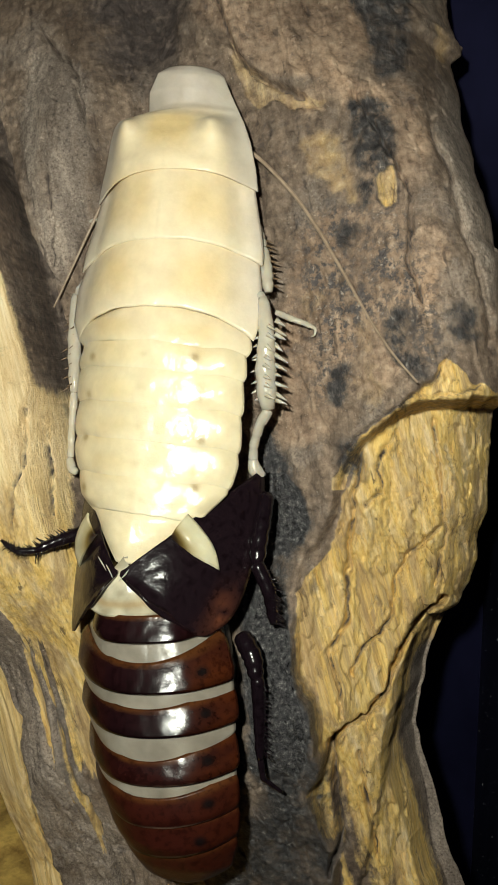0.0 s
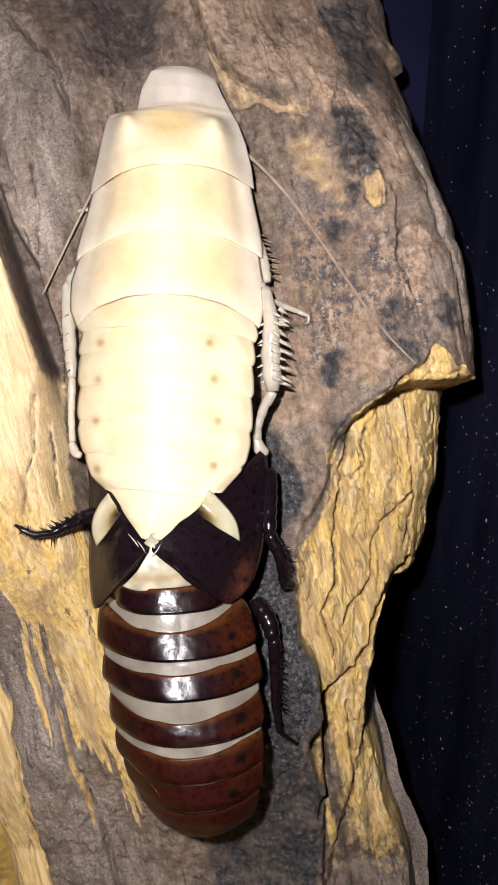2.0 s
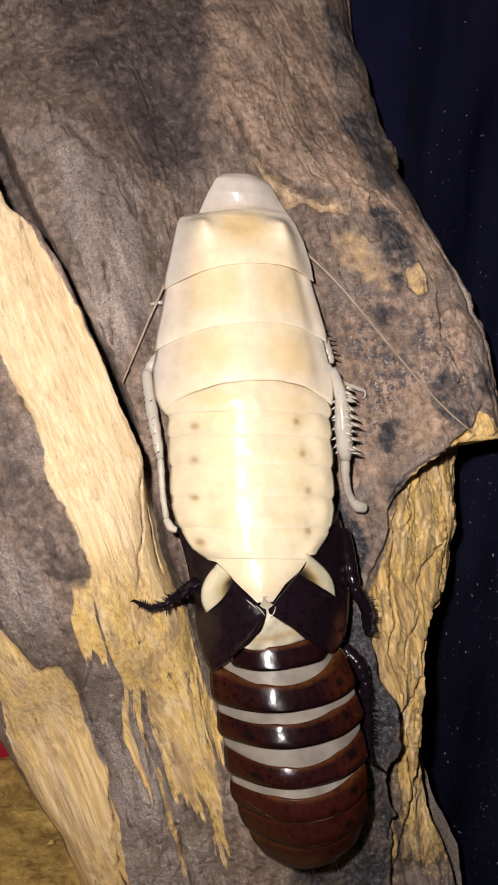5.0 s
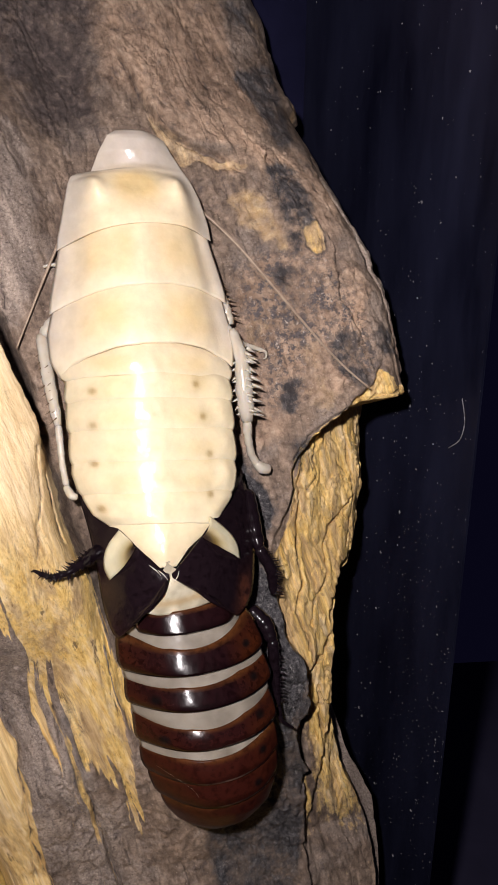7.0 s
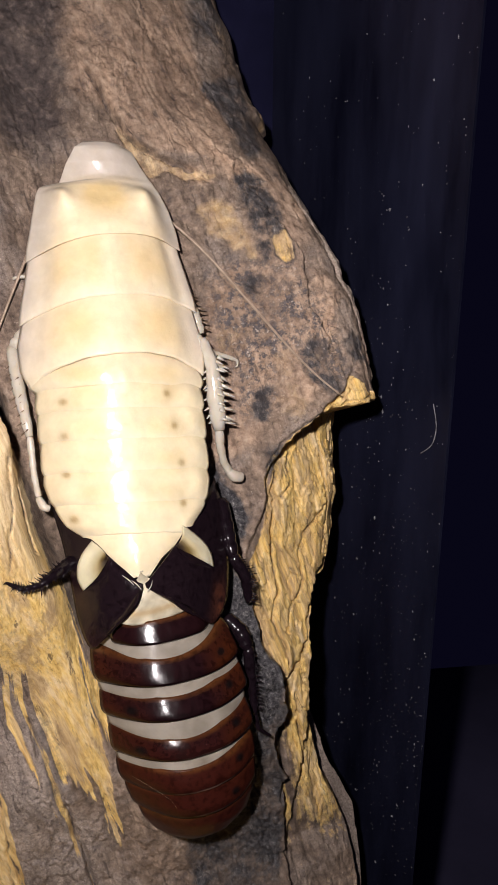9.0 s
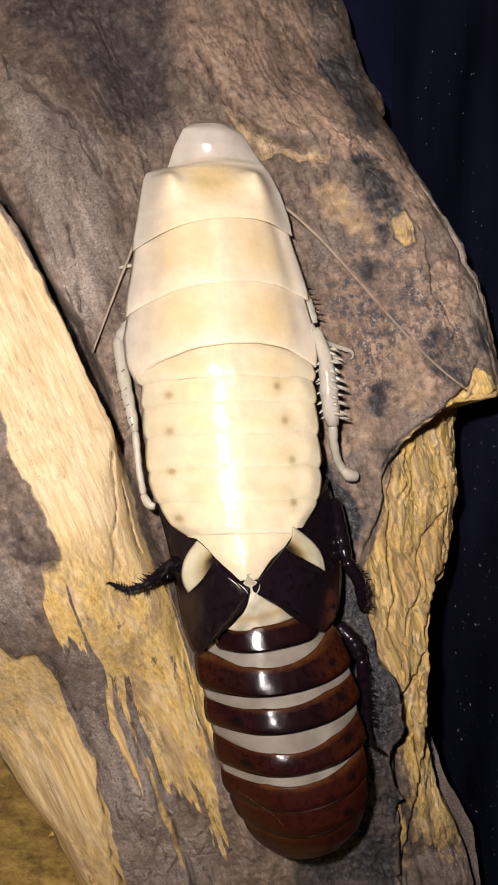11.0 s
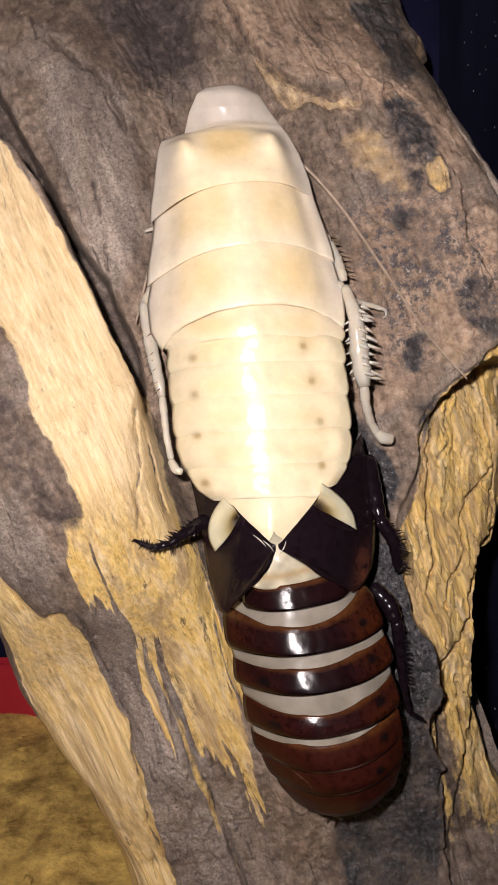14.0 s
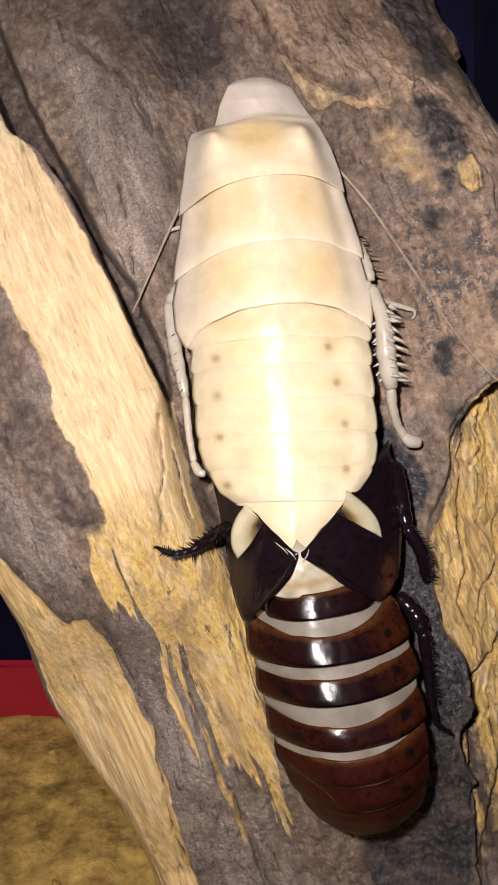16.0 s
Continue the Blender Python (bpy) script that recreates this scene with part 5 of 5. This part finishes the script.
def make_chips():
    """Loose shreds lying on the substrate."""
    rng = np.random.default_rng(4)
    verts, faces = [], []
    for _ in range(160):
        x, y = rng.uniform(-0.13, 0.02), rng.uniform(-0.06, 0.046)
        a, ln, w = rng.uniform(0, 6.28), rng.uniform(0.0004, 0.0013), rng.uniform(0.0003, 0.0008)
        d, n = np.array((math.cos(a), math.sin(a), rng.uniform(-0.2, 0.2))), np.array((-math.sin(a), math.cos(a), 0))
        c = np.array((x, y, GROUND + 0.0012 + rng.uniform(0, 0.001)))
        b = len(verts)
        verts += [c - d * ln, c - d * ln * 0.2 + n * w, c + d * ln, c - d * ln * 0.1 - n * w, c + np.array((0, 0, w * 0.8))]
        faces += [(b, b + 3, b + 4), (b + 3, b + 2, b + 4), (b + 2, b + 1, b + 4), (b + 1, b, b + 4)]
    ob = new("coir_shreds", mesh_from("coir_shreds", verts, faces, False))
    ob.data.materials.append(SOIL)
    return tagged(ob, "loose yellowish brown coir shreds on the tank floor", "substrate", kind="stuff")


make_ground()
make_chips()
structure("floor", box_mesh("floor", (-0.6, -0.6, -0.03), (0.6, 0.2, -0.012)), TABLE, "dark surface under the tank", "floor")
structure("wall_back", box_mesh("wall_back", (-0.30, END, -0.01), (0.044, END + 0.01, 0.45)), DARK, "dark end wall of the tank", "wall")
structure("wall_left", box_mesh("wall_left", (-0.31, -0.40, -0.01), (-0.30, END + 0.01, 0.45)), DARK, "dark side wall of the tank", "wall")
structure("trim_red", box_mesh("trim_red", (-0.298, END - 0.0025, GROUND - 0.01), (-0.005, END - 0.0004, GROUND + 0.0122), 0.001), RED, "red plastic strip along the foot of the end wall", "trim")
structure("trim_top", box_mesh("trim_top", (-0.298, END - 0.0025, 0.2245), (-0.012, END - 0.0004, 0.25), 0.001), RED, "red plastic strip along the top of the end wall", "trim")


def make_pane():
    """The dusty dark side pane; its front edge leans a little."""
    foot, head, back = Vector((0.0565, 0.0, 0.0)), Vector((0.0375, 0.0, 0.218)), Vector((-0.012, 0.0485, 0.0))
    up = (head - foot) / 0.218
    a, b, c, d = foot, foot + back, foot + back + up * 0.42, foot + up * 0.42
    n = back.cross(up).normalized() * 0.0004
    verts = [a, b, c, d, a + n, b + n, c + n, d + n]
    if n.x < 0:
        verts = verts[4:] + verts[:4]
    faces = [(0, 1, 2, 3), (7, 6, 5, 4), (0, 4, 5, 1), (1, 5, 6, 2), (2, 6, 7, 3), (3, 7, 4, 0)]
    me = mesh_from("glass_pane", verts, faces, False)
    bm = bmesh.new()
    bm.from_mesh(me)
    bmesh.ops.recalc_face_normals(bm, faces=bm.faces)
    bm.to_mesh(me)
    bm.free()
    structure("glass_pane", me, PANE, "dark dusty glass side of the tank", "glass pane")
    inward = -n.normalized() if n.x > 0 else n.normalized()
    rng = np.random.default_rng(12)
    verts, faces = [], []
    base = a if n.x > 0 else a + n
    for n_speck in range(1500):
        s = rng.uniform(0.0, 1) ** 1.2
        h = 0.04 + 0.25 * rng.uniform(0, 1) ** 1.7
        if n_speck % 3 == 0:                                 # splashes gather in clumps low on the pane
            s, h = np.clip(rng.normal((0.2, 0.34, 0.12, 0.5)[n_speck % 4], 0.10), 0, 1), (0.13, 0.16, 0.10, 0.085)[n_speck % 4] + rng.normal(0, 0.016)
        p = base + back * s + up * h + inward * 0.00003
        r = rng.uniform(0.00003, 0.00014) * (2.0 if rng.uniform() > 0.93 else 1)
        t, k = back.normalized(), len(verts)
        e1, e2 = t * r * rng.uniform(0.7, 1.4), up * r * rng.uniform(0.7, 1.6)
        verts += [p + e1, p + e2, p - e1, p - e2, p + inward * r * 0.7]
        faces += [(k, k + 1, k + 4), (k + 1, k + 2, k + 4), (k + 2, k + 3, k + 4), (k + 3, k, k + 4)]
    ob = new("dust_specks", mesh_from("dust_specks", verts, faces, False))
    ob.data.materials.append(DUST)
    tagged(ob, "pale dust and dried droplets on the dark pane", "dust", kind="stuff")
    line = [base + back * 0.05 + up * q + inward * 0.0004 for q in (0.1585, 0.1605, 0.1635, 0.1665)]
    line = [p + back * w for p, w in zip(line, (0.05, 0.0, -0.012, 0.012))]
    fibre = new("lint_fibre", tube("lint_fibre", smooth_line([p * 1000 for p in line], 14), [0.09] * 14, 5))
    fibre.data.materials.append(DUST)
    tagged(fibre, "pale bent fibre stuck to the dark pane", "lint")


make_pane()


# ---- the phone's torch, carried beside the lens ----
def make_torch():
    torch = thing("phone_torch", "small white phone torch that lights the wood", "torch", at=PATH[0][1] @ TORCH_PLACE)
    body = bmesh.new()
    bmesh.ops.create_cone(body, cap_ends=True, segments=32, radius1=0.0045, radius2=0.004, depth=0.002)
    bmesh.ops.translate(body, verts=body.verts, vec=(0, 0, 0.0016))
    me = bpy.data.meshes.new("housing")
    body.to_mesh(me)
    body.free()
    part("housing", me, PLASTIC, torch)
    lamp = bmesh.new()
    bmesh.ops.create_circle(lamp, cap_ends=True, segments=24, radius=0.0022)
    bmesh.ops.reverse_faces(lamp, faces=lamp.faces[:])
    me = bpy.data.meshes.new("lens")
    lamp.to_mesh(me)
    lamp.free()
    m = Nodes("torch_light")
    m.set(Base_Color=(0.8, 0.8, 0.8, 1), Emission_Color=(1.0, 0.93, 0.885, 1), Emission_Strength=TORCH_POWER)
    part("lens", me, m.mat, torch, "glowing white lens")
    return torch


torch = make_torch()


# ---- what moves ----
def motions():
    walk(torch, [(t, m @ TORCH_PLACE) for t, m in PATH])
    # the insect strains once, drawing back and swaying, and eases forward again

    def sway(ob, rows, lean=Matrix()):
        walk(ob, [(t, lean @ pose(x * MM, y * MM, 0, 0, 0, a)) for t, x, y, a in rows])
    sway(roach, [(0, 0, 0, 0), (11.0, 0, 0, 0), (11.5, 0, -0.3, 0.1), (12.0, 0.2, -0.95, 1.0), (12.5, 0.3, -1.15, 1.4), (13.0, 0.3, -1.15, 1.4),
                 (13.5, 0.1, -0.8, 0.8), (14.0, 0.05, -0.7, 0.4), (15.0, -0.05, -0.5, 0.1), (16.0, -0.15, -0.4, 0)], LEAN)
    for name, k in (("pronotum", 1.0), ("mesonotum", 0.62), ("metanotum", 0.3)):
        sway(plates[name], [(0, 0, 0, 0), (11.0, 0, 0, 0), (11.5, -0.3 * k, -0.4 * k, 0.3 * k), (12.0, -0.7 * k, -1.6 * k, 2 * k), (12.5, -0.8 * k, -1.9 * k, 2.4 * k),
                            (13.0, -0.8 * k, -1.9 * k, 2.4 * k), (13.5, -0.5 * k, -1.3 * k, 1.3 * k), (14.0, -0.4 * k, -0.8 * k, 0.9 * k), (16.0, -0.2 * k, -0.3 * k, 0.4 * k)])
    # the feelers swing while it strains
    def swing(ob, base, rows, tip=0):
        b = Matrix.Translation(Vector(base) * MM)
        walk(ob, [(t, b @ pose(0, 0, 0, -0.25 * a * tip, -0.17 * a * tip, a) @ b.inverted()) for t, a in rows])
    swing(plates["feeler_right"], (-1.0, 32.6, 0.2), [(0, 8), (11.0, 8), (11.6, 4), (12.0, 1), (13.0, 0), (16.0, 0)], 1.4)
    swing(plates["feeler_left"], (-10.6, 30.4, -1.6), [(0, 0), (11.0, 0), (12.0, 2), (13.0, 5), (14.0, 6), (15.0, 1), (16.0, -4)])
    # the right middle foot hangs straight down at first and is set aside later
    ankle = Vector((8.9, 2.7, 4.4)) * MM
    for ob in FEET["glassy white leg with pale spines"]:
        walk(ob, [(t, Matrix.Translation(ankle) @ pose(0, 0, 0, 0, 0, a) @ Matrix.Translation(-ankle)) for t, a in ((0, -34), (2.1, -32), (3.2, 0), (16.0, 0))])
    sway(skin, [(0, 0, 0, 0), (11.0, 0, 0, 0), (12.0, 0.25, -0.05, 0), (13.0, 0.3, 0.0, 0), (14.0, 0.2, 0.05, 0), (16.0, 0, 0, 0)], LEAN)
    for k, ob in enumerate(tail_plates):
        d = (0.35, 0.7, 1.0)[k]
        sway(ob, [(0, 0, 0, 0), (11.0, 0, 0, 0), (12.0, 0, 0.9 * d, 0), (13.5, 0, 1.0 * d, 0), (16.0, 0, 0.5 * d, 0)])


motions()
